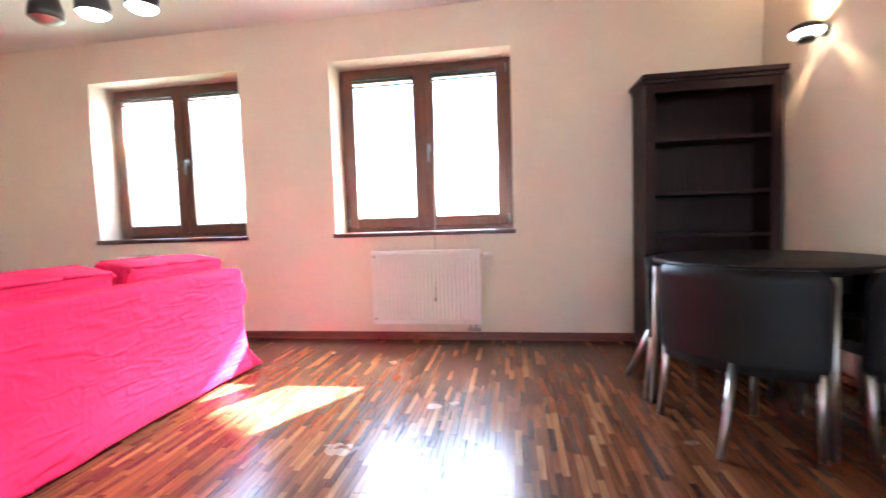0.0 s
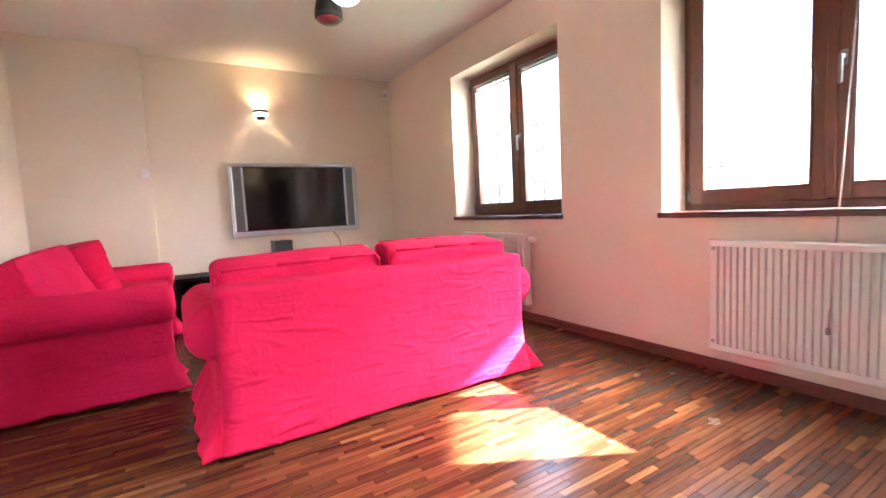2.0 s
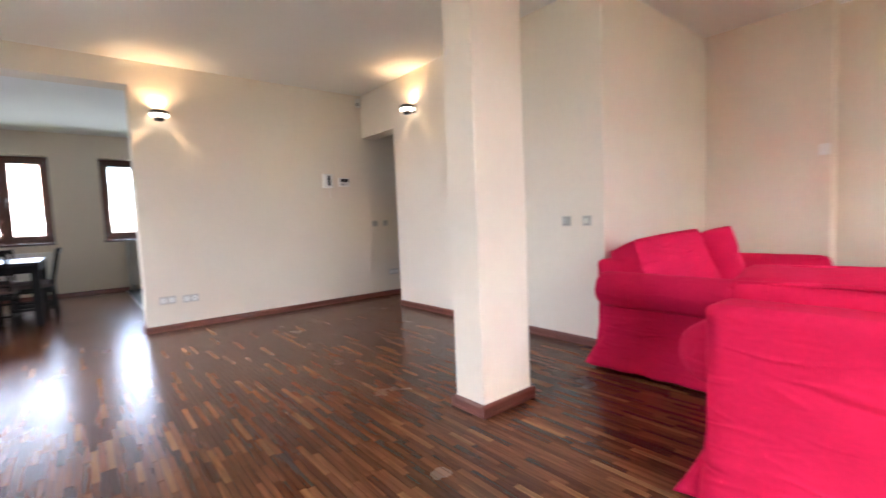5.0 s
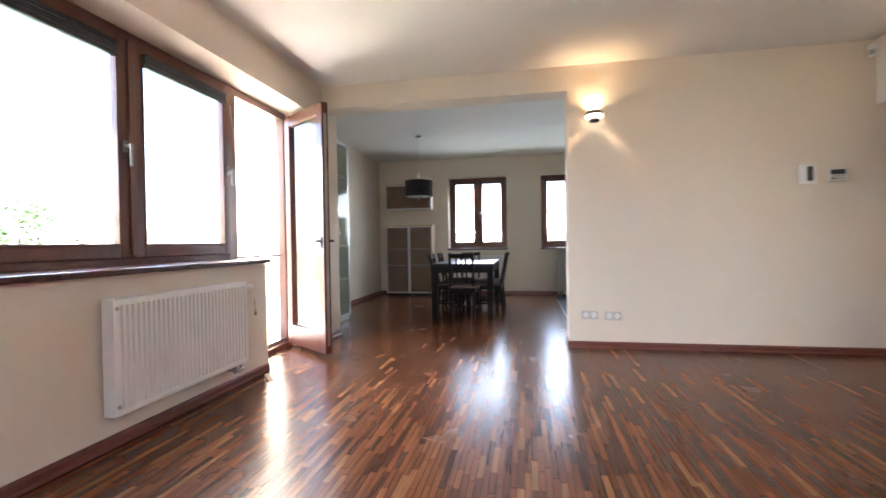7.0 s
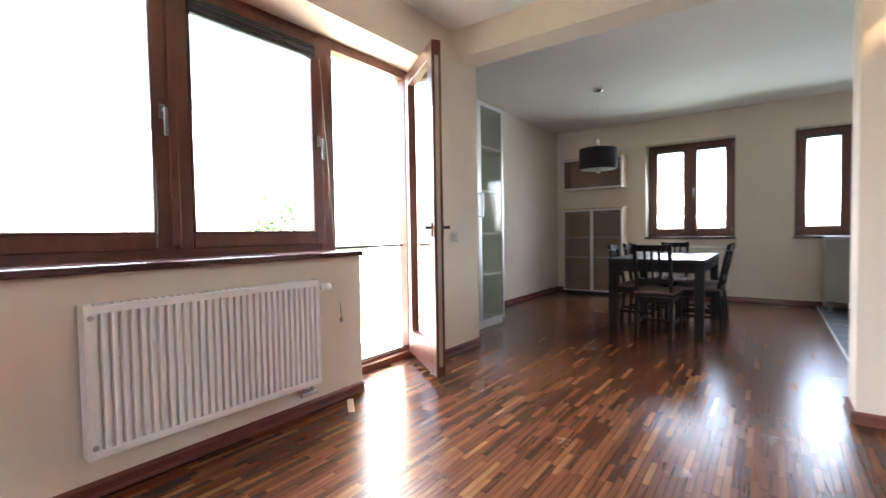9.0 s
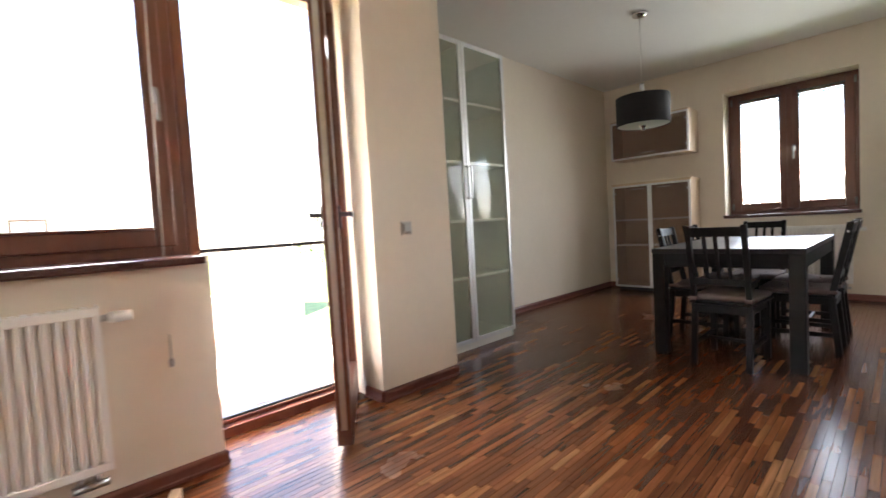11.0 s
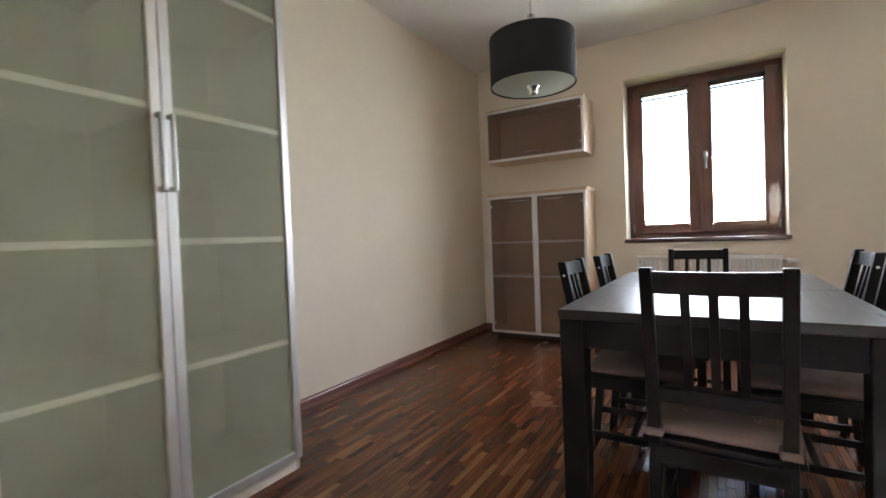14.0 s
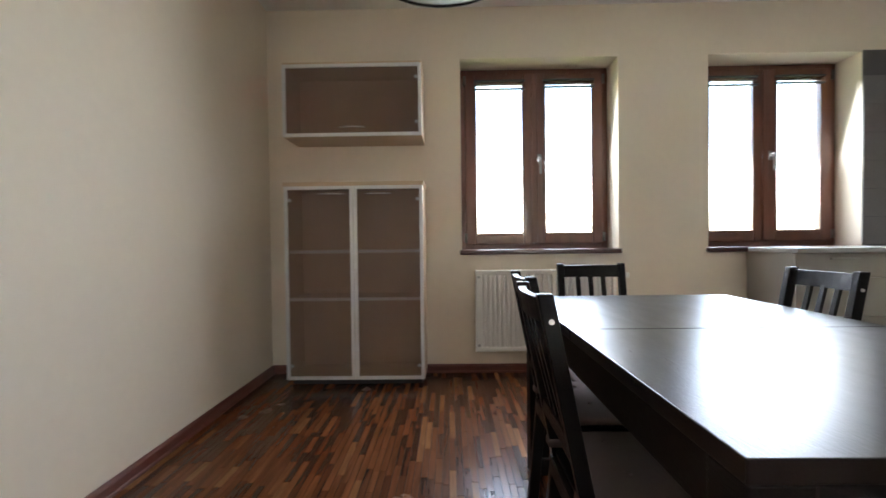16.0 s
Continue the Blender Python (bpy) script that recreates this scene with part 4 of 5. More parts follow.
def tub_chair():
    """A low chair whose curved back closes the table's rim; origin at the table's centre, its back towards +x."""
    c = thing("tub_chair", pose(0, 0, 0), "low black leather chair with a curved back, pushed in", "chair", "chairs round the round table")
    bm = bmesh.new()
    n, h0, h1, ro, ri, half = 24, 0.30, 0.728, 0.525, 0.497, radians(38.5)
    grid = []
    for i in range(n + 1):
        t = -1 + 2 * i / n
        row = []
        for j in range(9):
            u = j / 8
            edge = max(0, abs(t) - 0.86) / 0.14
            zc = (h0 + h1) / 2
            z = zc + (u - 0.5) * (h1 - h0) * (1 - 0.28 * edge ** 2)
            row.append((t * half, z))
        grid.append(row)
    faces = []
    for rad in (ro, ri):
        faces.append([[bm.verts.new(((rad - 0.03 * (0.7 - z)) * math.cos(a), (rad - 0.03 * (0.7 - z)) * math.sin(a), z)) for a, z in row] for row in grid])
    for g in faces:
        for i in range(n):
            for j in range(8):
                f = bm.faces.new((g[i][j], g[i + 1][j], g[i + 1][j + 1], g[i][j + 1]))
                f.smooth = True
    o, q = faces
    for i in range(n):
        bm.faces.new((o[i][0], q[i][0], q[i + 1][0], o[i + 1][0]))
        bm.faces.new((o[i][8], o[i + 1][8], q[i + 1][8], q[i][8]))
    for j in range(8):
        bm.faces.new((o[0][j], o[0][j + 1], q[0][j + 1], q[0][j]))
        bm.faces.new((o[n][j], q[n][j], q[n][j + 1], o[n][j + 1]))
    part("backrest", bm, LEATHER, c)
    st = bmesh.new()
    prof = [(0.10, -0.06), (0.10, 0.06)] + [(0.49 * math.cos(a), 0.49 * math.sin(a)) for a in [radians(38 - 76 * k / 12) for k in range(13)]]
    lo = [st.verts.new((x, y, 0.40)) for x, y in prof]
    hi = [st.verts.new((x, y, 0.445)) for x, y in prof]
    st.faces.new(lo), st.faces.new(hi)
    for k in range(len(prof)):
        st.faces.new((lo[k], lo[(k + 1) % len(prof)], hi[(k + 1) % len(prof)], hi[k]))
    part("seat", st, LEATHER, c)
    for a, r0, r1 in ((-35, 0.49, 0.53), (35, 0.49, 0.53), (3, 0.52, 0.68)):
        part("leg", rod(bmesh.new(), (r0 * math.cos(radians(a)), r0 * math.sin(radians(a)), 0.42 if abs(a) > 5 else 0.34), (r1 * math.cos(radians(a)), r1 * math.sin(radians(a)), 0.0), 0.017, 0.013, 14), STEEL, c, "brushed steel leg")
    part("leg", rod(bmesh.new(), (0.16, 0, 0.40), (0.14, 0, 0.0), 0.015, 0.013, 14), STEEL, c, "brushed steel leg")
    return c


tc = tub_chair()
for k in range(4):
    mk = pose(RT[0], RT[1], 0.006, 0, 0, -131 + 90 * k)
    if k == 0:
        tc.matrix_basis = mk
    else:
        copy_thing(tc, mk)

# ---- dining table and chairs ----
dt = thing("dining_table", pose(1.083, -4.385, 0.0) @ Matrix.Diagonal((1, 1, 0.985, 1)), "rectangular black-brown extending dining table with square legs", "table")
TW, TL = 0.415, 0.700
part("tabletop", boxes((-TW, TW, 0.003, TL, 0.706, 0.736), bevel=0.002), TABLETOP, dt)
part("tabletop", boxes((-TW, TW, -TL, 0.0, 0.706, 0.736), bevel=0.002), TABLETOP, dt)
for k in (-1, 1):
    part("side_rail", boxes((min(k * (TW - 0.012), k * (TW - 0.034)), max(k * (TW - 0.012), k * (TW - 0.034)), -TL + 0.08, TL - 0.08, 0.615, 0.705), bevel=0.002), BLACKWOOD, dt)
    part("end_rail", boxes((-TW + 0.08, TW - 0.08, min(k * (TL - 0.012), k * (TL - 0.034)), max(k * (TL - 0.012), k * (TL - 0.034)), 0.615, 0.705), bevel=0.002), BLACKWOOD, dt)
    for j in (-1, 1):
        x, y = k * (TW - 0.042), j * (TL - 0.042)
        part("leg", boxes((x - 0.039, x + 0.039, y - 0.039, y + 0.039, 0.0, 0.706), bevel=0.004), BLACKWOOD, dt)


def bar(bm, a, b, w, d):
    """A squared bar from a to b: w wide along x, d deep along y."""
    a, b = Vector(a), Vector(b)
    v = [bm.verts.new(p + Vector((x * w / 2, y * d / 2, 0))) for p in (a, b) for x, y in ((-1, -1), (1, -1), (1, 1), (-1, 1))]
    fs = [bm.faces.new([v[i] for i in q]) for q in ((0, 3, 2, 1), (4, 5, 6, 7), (0, 1, 5, 4), (1, 2, 6, 5), (2, 3, 7, 6), (3, 0, 4, 7))]
    bmesh.ops.bevel(bm, geom=list({e for q in fs for e in q.edges}), offset=min(w, d) * 0.12, segments=2, profile=0.5, affect="EDGES")
    return bm


def dining_chair(label):
    """A slatted wooden chair facing +y, its back posts' feet at y = 0."""
    c = thing("dining_chair", pose(0, 0, 0), label, "chair", "chairs round the dining table")
    hw = 0.155
    for k in (-1, 1):
        bm = bmesh.new()
        bar(bm, (k * hw, 0.0, 0.0), (k * hw, 0.035, 0.40), 0.034, 0.036)
        bar(bm, (k * hw, 0.035, 0.395), (k * hw, -0.058, 0.896), 0.032, 0.034)
        post = part("back_post", bm, BLACKWOOD, c)
        part("screw_cap", rod(bmesh.new(), (k * (hw + 0.016), -0.046, 0.835), (k * (hw + 0.019), -0.046, 0.835), 0.006, n=10), STEEL, post, "small steel screw")
        part("front_leg", bar(bmesh.new(), (k * (hw + 0.005), 0.385, 0.0), (k * (hw + 0.005), 0.385, 0.395), 0.036, 0.036), BLACKWOOD, c)
        part("side_rail", boxes((k * hw - 0.010, k * hw + 0.010, 0.02, 0.37, 0.345, 0.395), bevel=0.002), BLACKWOOD, c)
        part("side_stretcher", boxes((k * hw - 0.009, k * hw + 0.009, 0.012, 0.375, 0.125, 0.155), bevel=0.002), BLACKWOOD, c)
    part("cross_stretcher", boxes((-hw, hw, 0.19, 0.21, 0.13, 0.152), bevel=0.002), BLACKWOOD, c)
    part("front_rail", boxes((-hw, hw, 0.376, 0.394, 0.345, 0.395), bevel=0.002), BLACKWOOD, c)
    part("rear_rail", boxes((-hw, hw, 0.011, 0.029, 0.345, 0.395), bevel=0.002), BLACKWOOD, c)
    part("seat", boxes((-0.19, 0.19, 0.025, 0.415, 0.395, 0.411), bevel=0.004), BLACKWOOD, c)
    tr = bmesh.new()
    n = 8
    for i in range(n):
        x0, x1 = -hw + 2 * hw * i / n, -hw + 2 * hw * (i + 1) / n
        def by_x(x):
            return -0.018 * (1 - (x / hw) ** 2)
        vv = [tr.verts.new((x, -0.046 - (z - 0.83) * 0.18 + by_x(x) + y, z)) for x in (x0, x1) for y in (-0.010, 0.010) for z in (0.828, 0.886)]
        for q in ((0, 2, 3, 1), (4, 5, 7, 6), (0, 1, 5, 4), (2, 6, 7, 3), (1, 3, 7, 5), (0, 4, 6, 2)):
            if (q == (0, 2, 3, 1) and i) or (q == (4, 5, 7, 6) and i < n - 1):
                continue
            tr.faces.new([vv[t] for t in q])
    bmesh.ops.remove_doubles(tr, verts=tr.verts, dist=1e-5)
    part("top_rail", tr, BLACKWOOD, c)
    part("lower_rail", boxes((-hw, hw, -0.008, 0.012, 0.525, 0.565), bevel=0.003), BLACKWOOD, c)
    for x in (-0.064, 0.0, 0.064):
        part("slat", bar(bmesh.new(), (x, 0.004, 0.56), (x, -0.060, 0.835), 0.022, 0.012), BLACKWOOD, c)
    cu = part("seat_cushion", soft(-0.185, 0.185, 0.045, 0.41, 0.412, 0.452, 0.018, 16, 0.003, 8, 0.008, 3.0), CUSHION, c, "thin taupe cotton seat pad")
    for x in (-0.09, 0.09):
        for y in (0.14, 0.29):
            part("button", rod(bmesh.new(), (x, y, 0.454), (x, y, 0.464), 0.007, n=8), CUSHION, cu)
    for k in (-1, 1):
        part("tie", boxes((k * hw - 0.024, k * hw + 0.024, 0.005, 0.060, 0.420, 0.444), bevel=0.006), CUSHION, cu, "cotton tie round the back post")
    return c


base = dining_chair("black-brown slatted wooden chair with a taupe seat pad")
spots = ((1.063, -3.563, 178), (1.558, -4.28, 90), (1.512, -4.71, 91), (0.575, -4.33, -90), (0.575, -4.77, -89), (1.155, -5.255, -2))
for k, (x, y, a) in enumerate(spots):
    if k == 0:
        base.matrix_basis = pose(x, y, 0.006, 0, 0, a) @ Matrix.Diagonal((0.95, 1, 0.97, 1))
    else:
        copy_thing(base, pose(x, y, 0.006, 0, 0, a) @ Matrix.Diagonal((0.95, 1, 0.97, 1)))

# ---- glass-fronted wardrobe and display cabinets ----
FROST = bpy.data.materials.new("frosted_green_glass")
FROST.use_nodes = True
_n, _l = FROST.node_tree.nodes, FROST.node_tree.links
_p = _n["Principled BSDF"]
_p.inputs["Base Color"].default_value = (0.78, 0.82, 0.67, 1)
_p.inputs["Roughness"].default_value = 0.06
_p.inputs["Coat Weight"].default_value = 0.5
_tr = _n.new("ShaderNodeBsdfTranslucent")
_tr.inputs["Color"].default_value = (0.62, 0.65, 0.54, 1)
_tp = _n.new("ShaderNodeBsdfTransparent")
_tp.inputs["Color"].default_value = (0.90, 0.91, 0.87, 1)
_m1, _m2 = _n.new("ShaderNodeMixShader"), _n.new("ShaderNodeMixShader")
_m1.inputs[0].default_value, _m2.inputs[0].default_value = 0.15, 0.71
_l.new(_p.outputs[0], _m1.inputs[1]), _l.new(_tr.outputs[0], _m1.inputs[2])
_l.new(_m1.outputs[0], _m2.inputs[1]), _l.new(_tp.outputs[0], _m2.inputs[2])
_l.new(_m2.outputs[0], _n["Material Output"].inputs[0])
SMOKE = bpy.data.materials.new("smoked_frosted_glass")
SMOKE.use_nodes = True
_n, _l = SMOKE.node_tree.nodes, SMOKE.node_tree.links
_p = _n["Principled BSDF"]
_p.inputs["Base Color"].default_value = (0.44, 0.38, 0.35, 1)
_p.inputs["Roughness"].default_value = 0.25
_tp = _n.new("ShaderNodeBsdfTransparent")
_tp.inputs["Color"].default_value = (0.84, 0.79, 0.76, 1)
_m1 = _n.new("ShaderNodeMixShader")
_m1.inputs[0].default_value = 0.87
_l.new(_p.outputs[0], _m1.inputs[1]), _l.new(_tp.outputs[0], _m1.inputs[2])
_l.new(_m1.outputs[0], _n["Material Output"].inputs[0])

wd = thing("wardrobe", pose(2.58, -3.045, 0.006, 0, 0, 90), "tall wardrobe with two frosted green glass doors in aluminium frames", "wardrobe")
WHITEB = mat("white_board", (0.72, 0.69, 0.62), 0.45, vary=0.03)
# Dim interior and lit shelf edges put into colour: darkened boards, near-white strips.
INNER = mat("darkened_inner_board", (0.37, 0.40, 0.33), 0.6, vary=0.03)
EDGE_STRIP = mat("bright_shelf_edge", (0.90, 0.90, 0.86), 0.5, vary=0.03)
for nm, r in (("side_panel", (-0.50, -0.482, -0.53, -0.022, 0.0, 2.32)), ("side_panel", (0.482, 0.50, -0.53, -0.022, 0.0, 2.32)), ("top", (-0.482, 0.482, -0.53, -0.022, 2.30, 2.32)), ("plinth", (-0.482, 0.482, -0.040, -0.022, 0.0, 0.050)),
              ("back_panel", (-0.482, 0.482, -0.53, -0.522, 0.06, 2.30)), ("bottom", (-0.482, 0.482, -0.522, -0.03, 0.06, 0.08)), ("divider", (-0.009, 0.009, -0.522, -0.05, 0.08, 2.30))):
    part(nm, boxes(r), WHITEB if nm in ("plinth", "top") else INNER, wd)
for z in (0.545, 0.975, 1.415, 1.87):
    part("shelf", boxes((-0.482, -0.009, -0.52, -0.0165, z, z + 0.02)), INNER, wd)
    part("shelf", boxes((0.009, 0.482, -0.52, -0.0165, z, z + 0.02)), INNER, wd)
    for x0, x1 in ((-0.482, -0.009), (0.009, 0.482)):
        part("shelf_edge_line", boxes((x0, x1, -0.0163, -0.0135, z - 0.001, z + 0.021)), EDGE_STRIP, wd, "white strip added as the shelf edge's bright line")
for k in (-1, 1):
    a, b = (0.002, 0.498) if k > 0 else (-0.498, -0.002)
    fw = 0.032
    d = part("door", boxes((a, a + fw, -0.02, 0.0, 0.055, 2.325), (b - fw, b, -0.02, 0.0, 0.055, 2.325), (a + fw, b - fw, -0.0195, -0.0005, 0.055, 0.055 + fw), (a + fw, b - fw, -0.0195, -0.0005, 2.325 - fw, 2.325), bevel=0.002), ALU, wd, "aluminium door frame")
    part("pane", boxes((a + fw - 0.002, b - fw + 0.002, -0.013, -0.007, 0.055 + fw - 0.002, 2.325 - fw + 0.002)), FROST, d, "frosted green glass")
    hx = k * 0.018
    part("handle", boxes((hx - 0.006, hx + 0.006, 0.022, 0.034, 1.15, 1.40), (hx - 0.006, hx + 0.006, 0.0, 0.022, 1.15, 1.165), (hx - 0.006, hx + 0.006, 0.0, 0.022, 1.385, 1.40), bevel=0.002), STEEL, d, "square steel bow handle")


def display_cabinet(m, w, d, z0, z1, doors, shelves, label, top):
    """A birch cabinet with aluminium-framed smoked glass doors: x across, y to the front."""
    c = thing("display_cabinet", m, label, "cabinet", "display cabinets")
    t = 0.018
    part("side_panel", boxes((0, t, 0, d, z0, z1), bevel=0.001), BIRCH, c)
    part("side_panel", boxes((w - t, w, 0, d, z0, z1), bevel=0.001), BIRCH, c)
    part("top", boxes((-0.008 * top, w + 0.008 * top, 0, d + 0.012 * top + 0.004, z1, z1 + t + 0.01 * top), bevel=0.002), BIRCH, c)
    part("bottom", boxes((t, w - t, 0, d, z0, z0 + t)), BIRCH, c)
    part("back_panel", boxes((t, w - t, 0, 0.006, z0 + t, z1)), BIRCH, c)
    for z in shelves:
        part("shelf", boxes((t, w - t, 0.006, d - 0.006, z, z + t), bevel=0.001), BIRCH, c)
        # Near-white strip added so the shelf edge reads bright behind the glass.
        part("shelf_edge_line", boxes((t, w - t, d - 0.0058, d - 0.001, z - 0.001, z + t + 0.001)), EDGE_STRIP, c, "pale strip added to make the shelf edge show bright")
    dw = w / doors
    fw = 0.022
    for k in range(doors):
        a, b = k * dw + 0.002, (k + 1) * dw - 0.002
        dr = part("door", boxes((a, a + fw, d + 0.001, d + 0.02, z0, z1), (b - fw, b, d + 0.001, d + 0.02, z0, z1), (a + fw, b - fw, d + 0.0015, d + 0.0195, z0, z0 + fw), (a + fw, b - fw, d + 0.0015, d + 0.0195, z1 - fw, z1), bevel=0.002), ALU, c, "aluminium door frame")
        part("pane", boxes((a + fw - 0.002, b - fw + 0.002, d + 0.008, d + 0.012, z0 + fw - 0.002, z1 - fw + 0.002)), SMOKE, dr, "smoked frosted glass")
        hz = z1 - 0.055 if doors > 1 else z0 + 0.055
        hx = (a + b) / 2 + (0.06 if (doors > 1 and k == 0) else -0.08 if doors > 1 else 0)
        h = bmesh.new()
        for i in range(8):
            u0, u1 = -1 + i / 4, -1 + (i + 1) / 4
            rod(h, (hx + u0 * 0.085, d + 0.022 + 0.022 * (1 - u0 * u0), hz), (hx + u1 * 0.085, d + 0.022 + 0.022 * (1 - u1 * u1), hz), 0.006, n=8)
        part("handle", h, CHROME, dr, "curved chrome handle")
        ex = a + 0.035 if k == 0 else b - 0.035
        for z in (z0 + 0.09, z1 - 0.09):
            part("hinge", rod(bmesh.new(), (ex, d + 0.004, z), (ex, d + 0.014, z), 0.012, n=12), STEEL, dr, "round steel hinge")
    return c


lc = display_cabinet(pose(1.985, YE, 0.006), 0.915, 0.305, 0.05, 1.325, 2, (0.570, 0.885), "birch display cabinet with two smoked glass doors, empty", 1)
part("plinth", boxes((0.02, 0.895, 0.02, 0.25, 0.0, 0.05)), BLACKP, lc, "dark recessed plinth")
display_cabinet(pose(1.985, YE, 0), 0.915, 0.305, 1.655, 2.125, 1, (), "birch wall cabinet with one smoked glass flap", 0)

# ---- kitchen end ----
KFRONT = mat("grey_kitchen_laminate", (0.36, 0.34, 0.30), 0.4, vary=0.04, scale=6)


def kitchen_unit(x1, w, label):
    """A base unit below the counter; x1 is its end nearest the dining room."""
    u = thing("kitchen_unit", pose(x1 - w, YE, 0.006), label, "kitchen cabinet", "kitchen base units")
    part("body", boxes((0.002, w - 0.002, 0.01, 0.44, 0.12, 0.855), bevel=0.002), KFRONT, u)
    for z0, z1 in ((0.125, 0.46), (0.465, 0.70), (0.705, 0.85)):
        dr = part("drawer_front", boxes((0.003, w - 0.003, 0.44, 0.46, z0, z1), bevel=0.003), KFRONT, u)
        part("handle", boxes((w / 2 - 0.09, w / 2 + 0.09, 0.462, 0.475, z1 - 0.035, z1 - 0.025), (w / 2 - 0.09, w / 2 - 0.08, 0.46, 0.466, z1 - 0.035, z1 - 0.025), (w / 2 + 0.08, w / 2 + 0.09, 0.46, 0.466, z1 - 0.035, z1 - 0.025), bevel=0.002), STEEL, dr, "steel bar handle")
    for x in (0.06, w - 0.06):
        for y in (0.06, 0.38):
            part("leg", rod(bmesh.new(), (x, y, 0), (x, y, 0.12), 0.018, 0.022, 14), STEEL, u, "steel adjustable foot")
    return u


kitchen_unit(-0.31, 0.60, "grey three-drawer kitchen base unit on steel feet")
kitchen_unit(-0.91, 0.80, "grey three-drawer kitchen base unit on steel feet")
kitchen_unit(-1.71, 0.80, "grey three-drawer kitchen base unit on steel feet")
WORKTOP = mat("pale_grey_worktop", (0.50, 0.50, 0.49), 0.22, vary=0.08, scale=10)
tagged(part("worktop", boxes((-2.52, -0.305, YE + 0.003, YE + 0.485, 0.862, 0.892), bevel=0.003), WORKTOP), "pale grey polished kitchen worktop on the base units", "worktop")

# ---- outside ----
tagged(part("ground", boxes((-120, 120, -120, 120, -3.3, -3.2)), GRASS), "lawn round the house", "ground", kind="structure")
bc = thing("balcony", pose(0, 0, 0), "pale concrete balcony with a low parapet and slab roof", "balcony", kind="structure")
part("slab", boxes((2.86, 4.6, -2.6, 2.4, -0.25, -0.03)), STONE, bc)
part("parapet", boxes((4.5, 4.6, -2.6, 2.4, -0.03, 0.46), bevel=0.01), STONE, bc)
rl = bmesh.new()
rod(rl, (4.55, -2.6, 0.95), (4.55, 2.4, 0.95), 0.022)
part("handrail", rl, WHITE, bc)
for k in range(11):
    part("baluster", rod(bmesh.new(), (4.55, -2.55 + 0.49 * k, 0.20), (4.55, -2.55 + 0.49 * k, 0.95), 0.010), WHITE, bc)
# Added wall, outside the view, stopping direct sun through balcony door and window.
tagged(part("wall_sun_block", boxes((XB + 0.56, 5.3, 2.7, 3.3, -3.2, 7.5)), PLASTER), "unseen plastered wall added to keep sun off the balcony door", "wall", kind="structure")
# Added out of view: its far edge trims the sun patch on floor and sofa.
vr = thing("roof_canopy", pose(2.2, 10.7, 7.25, 0, -22.0, 0), "unseen sloping board added to cut the sun through window 2", "canopy")
part("boarding", boxes((-3.8, 5.6, 0, 2.42, 0, 0.06)), PLASTER, vr)
part("rafter", boxes((-3.8, 5.6, 0.5, 0.6, 0.06, 0.2)), PLASTER, vr)
# Invented posts that carry the sun-blocking board.
for px, pz in ((1.2, 6.83), (6.75, 9.07)):
    tagged(part("sun_shade_post", boxes((px - 0.07, px + 0.07, 12.05, 12.19, -3.2, pz), bevel=0.01), FRAME), "tall timber post added under the sun-blocking board", "post", "canopy posts")


FARPANE = mat("curtained_window_pane", (0.55, 0.57, 0.58), 0.3, vary=0.1, scale=2)


def house(m, label, w, d, h, floors=2):
    """A neighbouring house with storeys of windows and a gabled roof."""
    hs = thing("house", m, label, "house", "neighbouring houses")
    part("wall", boxes((-w / 2, w / 2, -d / 2, d / 2, 0, h)), PLASTER, hs)
    r = bmesh.new()
    prof = ((-d / 2 - 0.6, h - 0.2), (0, h + 3.2), (d / 2 + 0.6, h - 0.2), (d / 2 + 0.6, h), (0, h + 3.45), (-d / 2 - 0.6, h))
    ends = [[r.verts.new((x, y, z)) for y, z in prof] for x in (-w / 2 - 0.5, w / 2 + 0.5)]
    for i in range(6):
        r.faces.new((ends[0][i], ends[0][(i + 1) % 6], ends[1][(i + 1) % 6], ends[1][i]))
    r.faces.new(ends[0]), r.faces.new(ends[1])
    part("roof", r, ROOFM, hs)
    for k in range(int(w / 2.6)):
        for fl in range(floors):
            x, z = -w / 2 + 1.5 + 2.6 * k, 1.1 + 2.9 * fl
            for y, s in ((-d / 2, -1), (d / 2, 1)):
                wf = part("window", boxes((x - 0.6, x - 0.52, y - 0.06, y + 0.06, z, z + 1.4), (x + 0.52, x + 0.6, y - 0.06, y + 0.06, z, z + 1.4), (x - 0.52, x + 0.52, y - 0.06, y + 0.06, z, z + 0.08), (x - 0.52, x + 0.52, y - 0.06, y + 0.06, z + 1.32, z + 1.4), (x - 0.03, x + 0.03, y - 0.05, y + 0.05, z + 0.08, z + 1.32)), FRAME, hs)
                part("pane", boxes((x - 0.52, x + 0.52, y - 0.02, y + 0.02, z + 0.08, z + 1.32)), FARPANE, wf)
    return hs


house(pose(-16, 24, -3.2, 0, 0, 24), "pale three-storey neighbouring house with a tiled roof", 14, 9, 9, 3)
house(pose(30, 4, -3.2, 0, 0, 90), "pale two-storey neighbouring house with a red tiled roof", 13, 9, 6)
house(pose(8, -42, -3.2, 0, 0, -6), "pale two-storey neighbouring house with a red tiled roof", 15, 9, 6)


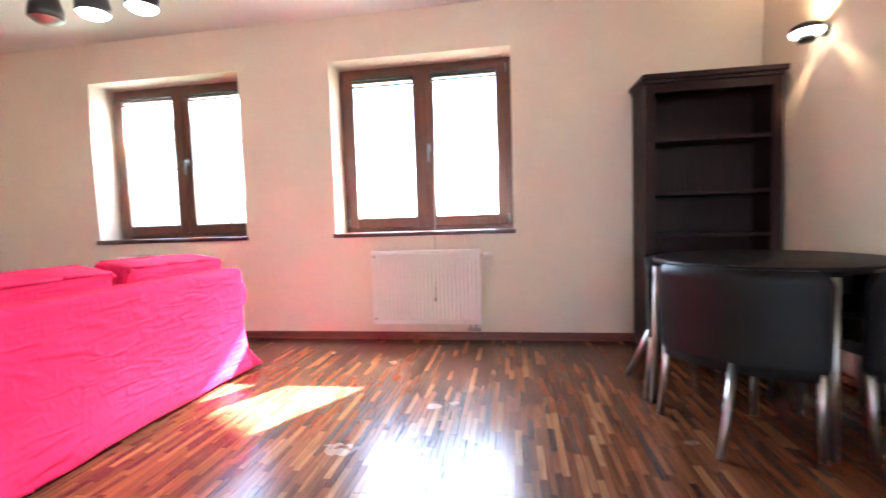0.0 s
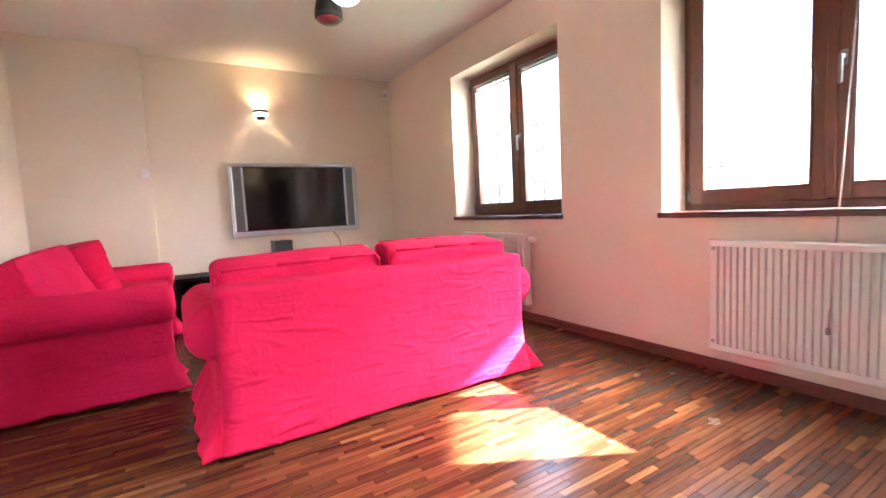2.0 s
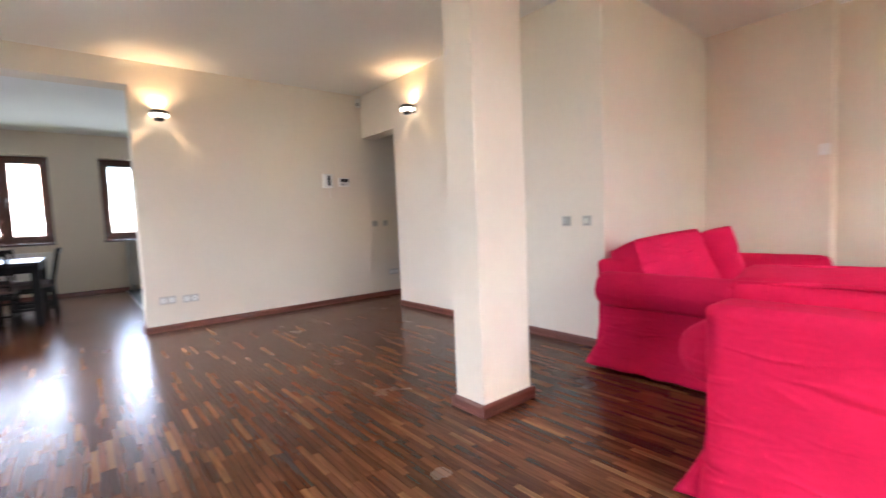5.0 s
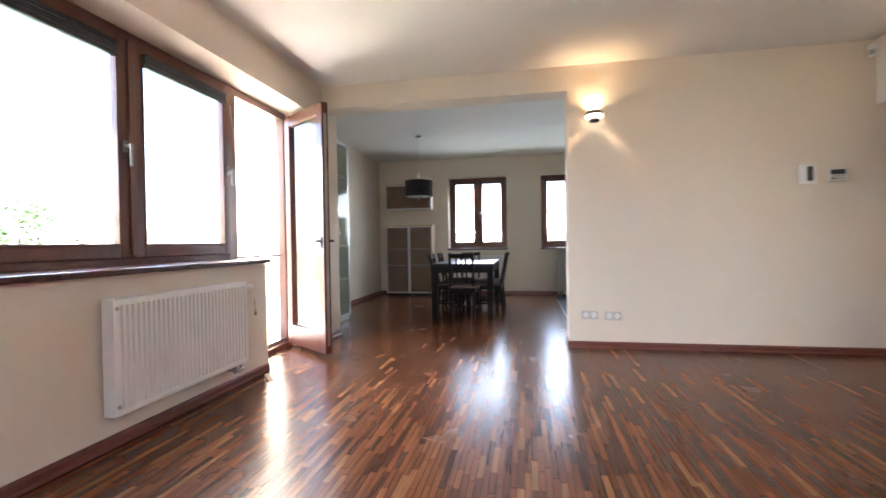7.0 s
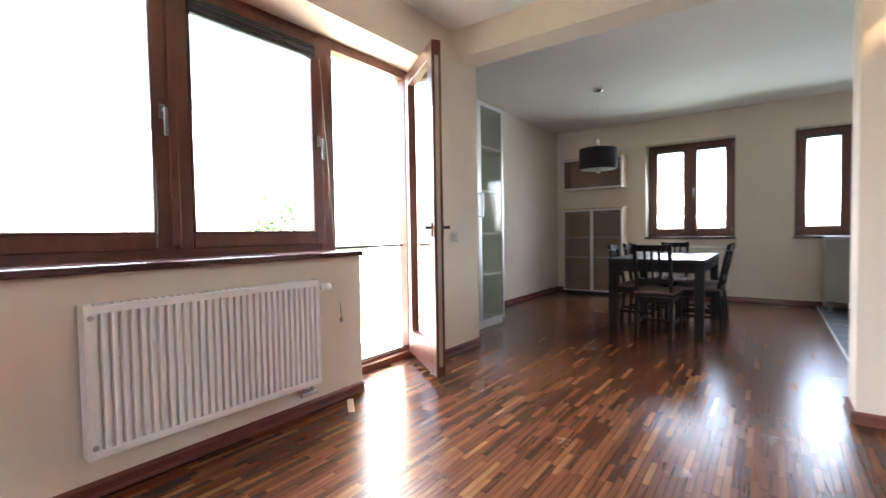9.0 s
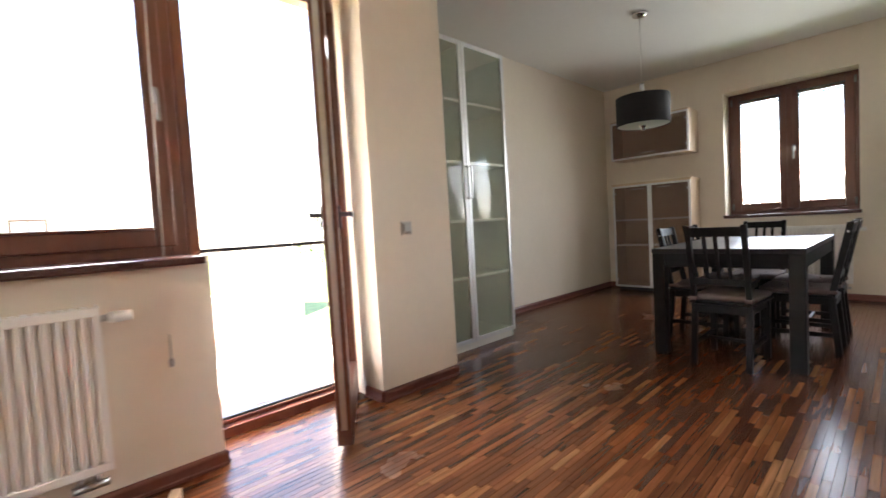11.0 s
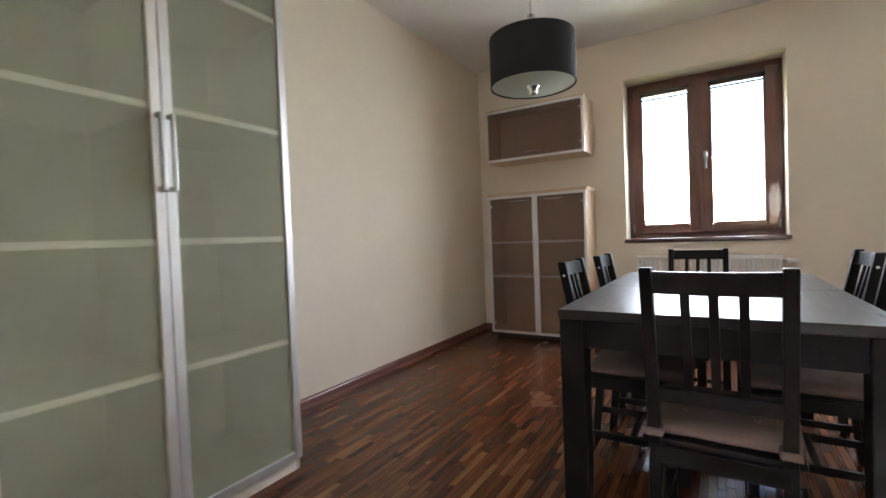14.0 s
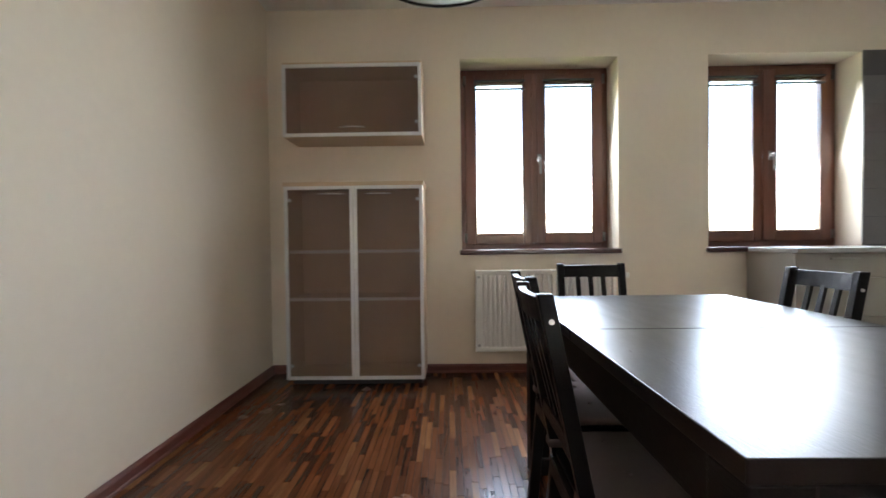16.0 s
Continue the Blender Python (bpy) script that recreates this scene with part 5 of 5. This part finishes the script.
def tree(m, h, label, seed):
    """A tapered trunk with limbs and a loose crown of small leaf tufts."""
    rnd = random.Random(seed)
    t = thing("tree", m, label, "tree", "garden trees")
    bm = bmesh.new()
    rod(bm, (0, 0, 0), (0.1, 0.05, h * 0.45), 0.16, 0.11, 10)
    rod(bm, (0.1, 0.05, h * 0.45), (0.0, 0.1, h * 0.9), 0.11, 0.03, 10)
    tips = []
    for k in range(16):
        z = h * (0.3 + 0.6 * k / 16)
        a = rnd.uniform(0, 6.28)
        ln = (1 - z / h) * h * 0.45 + 0.5
        tip = Vector((math.cos(a) * ln, math.sin(a) * ln, z + ln * 0.5))
        rod(bm, (0.05, 0.05, z), tip, 0.04, 0.012, 6)
        tips.append((Vector((0.05, 0.05, z)), tip))
    part("trunk", bm, BARK, t)
    lf = bmesh.new()
    for a, b in tips:
        for k in range(70):
            c = a.lerp(b, rnd.uniform(0.35, 1.1)) + Vector((rnd.gauss(0, 0.35), rnd.gauss(0, 0.35), rnd.gauss(0, 0.3)))
            d1 = Vector((rnd.uniform(-1, 1), rnd.uniform(-1, 1), rnd.uniform(-1, 1))).normalized() * 0.13
            d2 = d1.orthogonal().normalized() * 0.07
            lf.faces.new([lf.verts.new(c + o) for o in (d1, d2, -d1, -d2)])
    part("crown", lf, LEAF, t)
    return t


tree(pose(24.5, -15.5, -3.2), 7.0, "young garden tree with a loose green crown", 3)

# ---- floors, with their pieces last ----
fl = tagged(part("floor", boxes((-4.4, XD + 0.1, YE - 0.1, YA + 0.1, -0.25, 0.001)), JOINT), "glossy dark red-brown hardwood strip parquet floor", "floor", kind="structure")
TILEX = -0.27
rnd = random.Random(4)
SW = 0.029
verts, faces = [], []


def stave_verts(x0, x1, y0, y1):
    g, z0, z1 = 0.0005, 0.0012, 0.006
    return [(x0 + g, y0 + g, z0), (x1 - g, y0 + g, z0), (x1 - g, y1 - g, z0), (x0 + g, y1 - g, z0),
            (x0 + g + 0.0006, y0 + g + 0.0006, z1), (x1 - g - 0.0006, y0 + g + 0.0006, z1), (x1 - g - 0.0006, y1 - g - 0.0006, z1), (x0 + g + 0.0006, y1 - g - 0.0006, z1)]


STAVE_FACES = [(4, 5, 6, 7), (0, 1, 5, 4), (1, 2, 6, 5), (2, 3, 7, 6), (3, 0, 4, 7)]
stave_meshes = {}
count = 0
x = -4.7
while x < XD:
    y = YE - rnd.uniform(0.02, 0.4)
    while y < YA:
        ln = rnd.choice((0.16, 0.20, 0.25, 0.30, 0.34))
        cxm, cym = x + SW / 2, y + ln / 2
        inside = not (cxm < TILEX and cym < YB - 0.25) and not (cxm < -4.3 and cym < YN)
        if inside:
            near = 0.75 < cxm < 2.1 and -3.7 < cym < -0.5
            if near and count < 300:
                key = round(ln, 2)
                if key not in stave_meshes:
                    me = bpy.data.meshes.new("stave")
                    me.from_pydata(stave_verts(-SW / 2, SW / 2, -ln / 2, ln / 2), [], STAVE_FACES)
                    me.materials.append(STAVE)
                    stave_meshes[key] = me
                shared("stave", stave_meshes[key], fl, pose(cxm, cym, 0))
                count += 1
            else:
                o = len(verts)
                verts += stave_verts(x, x + SW, y, y + ln)
                faces += [tuple(o + i for i in q) for q in STAVE_FACES]
        y += ln
    x += SW
me = bpy.data.meshes.new("staves")
me.from_pydata(verts, [], faces)
me.materials.append(STAVES)
so = new("staves", me)
so.parent = fl
tagged(so, "glossy hardwood staves in mixed red-brown tones", kind="stuff")

kf = tagged(part("floor_kitchen", boxes((-4.0, TILEX - 0.012, YE, YB - 0.25, 0.0012, 0.003)), GROUT), "grey-blue glazed kitchen floor tiles", "floor", kind="structure")
tm = bpy.data.meshes.new("tile")
tb2 = box(bmesh.new(), -0.148, 0.148, -0.148, 0.148, 0.003, 0.007, bevel=0.0015, seg=1)
tb2.to_mesh(tm)
tb2.free()
tm.materials.append(TILE)
for i in range(12):
    for j in range(13):
        shared("tile", tm, kf, pose(TILEX - 0.165 - 0.30 * i, YE + 0.152 + 0.30 * j, 0))
tagged(part("floor_trim", boxes((TILEX - 0.012, TILEX, YE, YB - 0.25, 0.0012, 0.0075)), STEEL), "thin metal strip between parquet and tiles", "trim", kind="structure")
kw = tagged(part("wall_tiling", boxes((-4.0, D2[0], YE + 0.0005, YE + 0.004, 0.892, 2.28)), GROUT), "dark grey plank tiles on the kitchen wall", "wall tiles", kind="structure")
wm = bpy.data.meshes.new("wall_tile")
wb = box(bmesh.new(), -0.298, 0.298, 0.0, 0.006, -0.098, 0.098, bevel=0.0015, seg=1)
wb.to_mesh(wm)
wb.free()
wm.materials.append(WTILE)
for i in range(4):
    for j in range(6):
        shared("tile", wm, kw, pose(D2[0] - 0.30 - 0.60 * i, YE + 0.004, 1.0 + 0.20 * j))
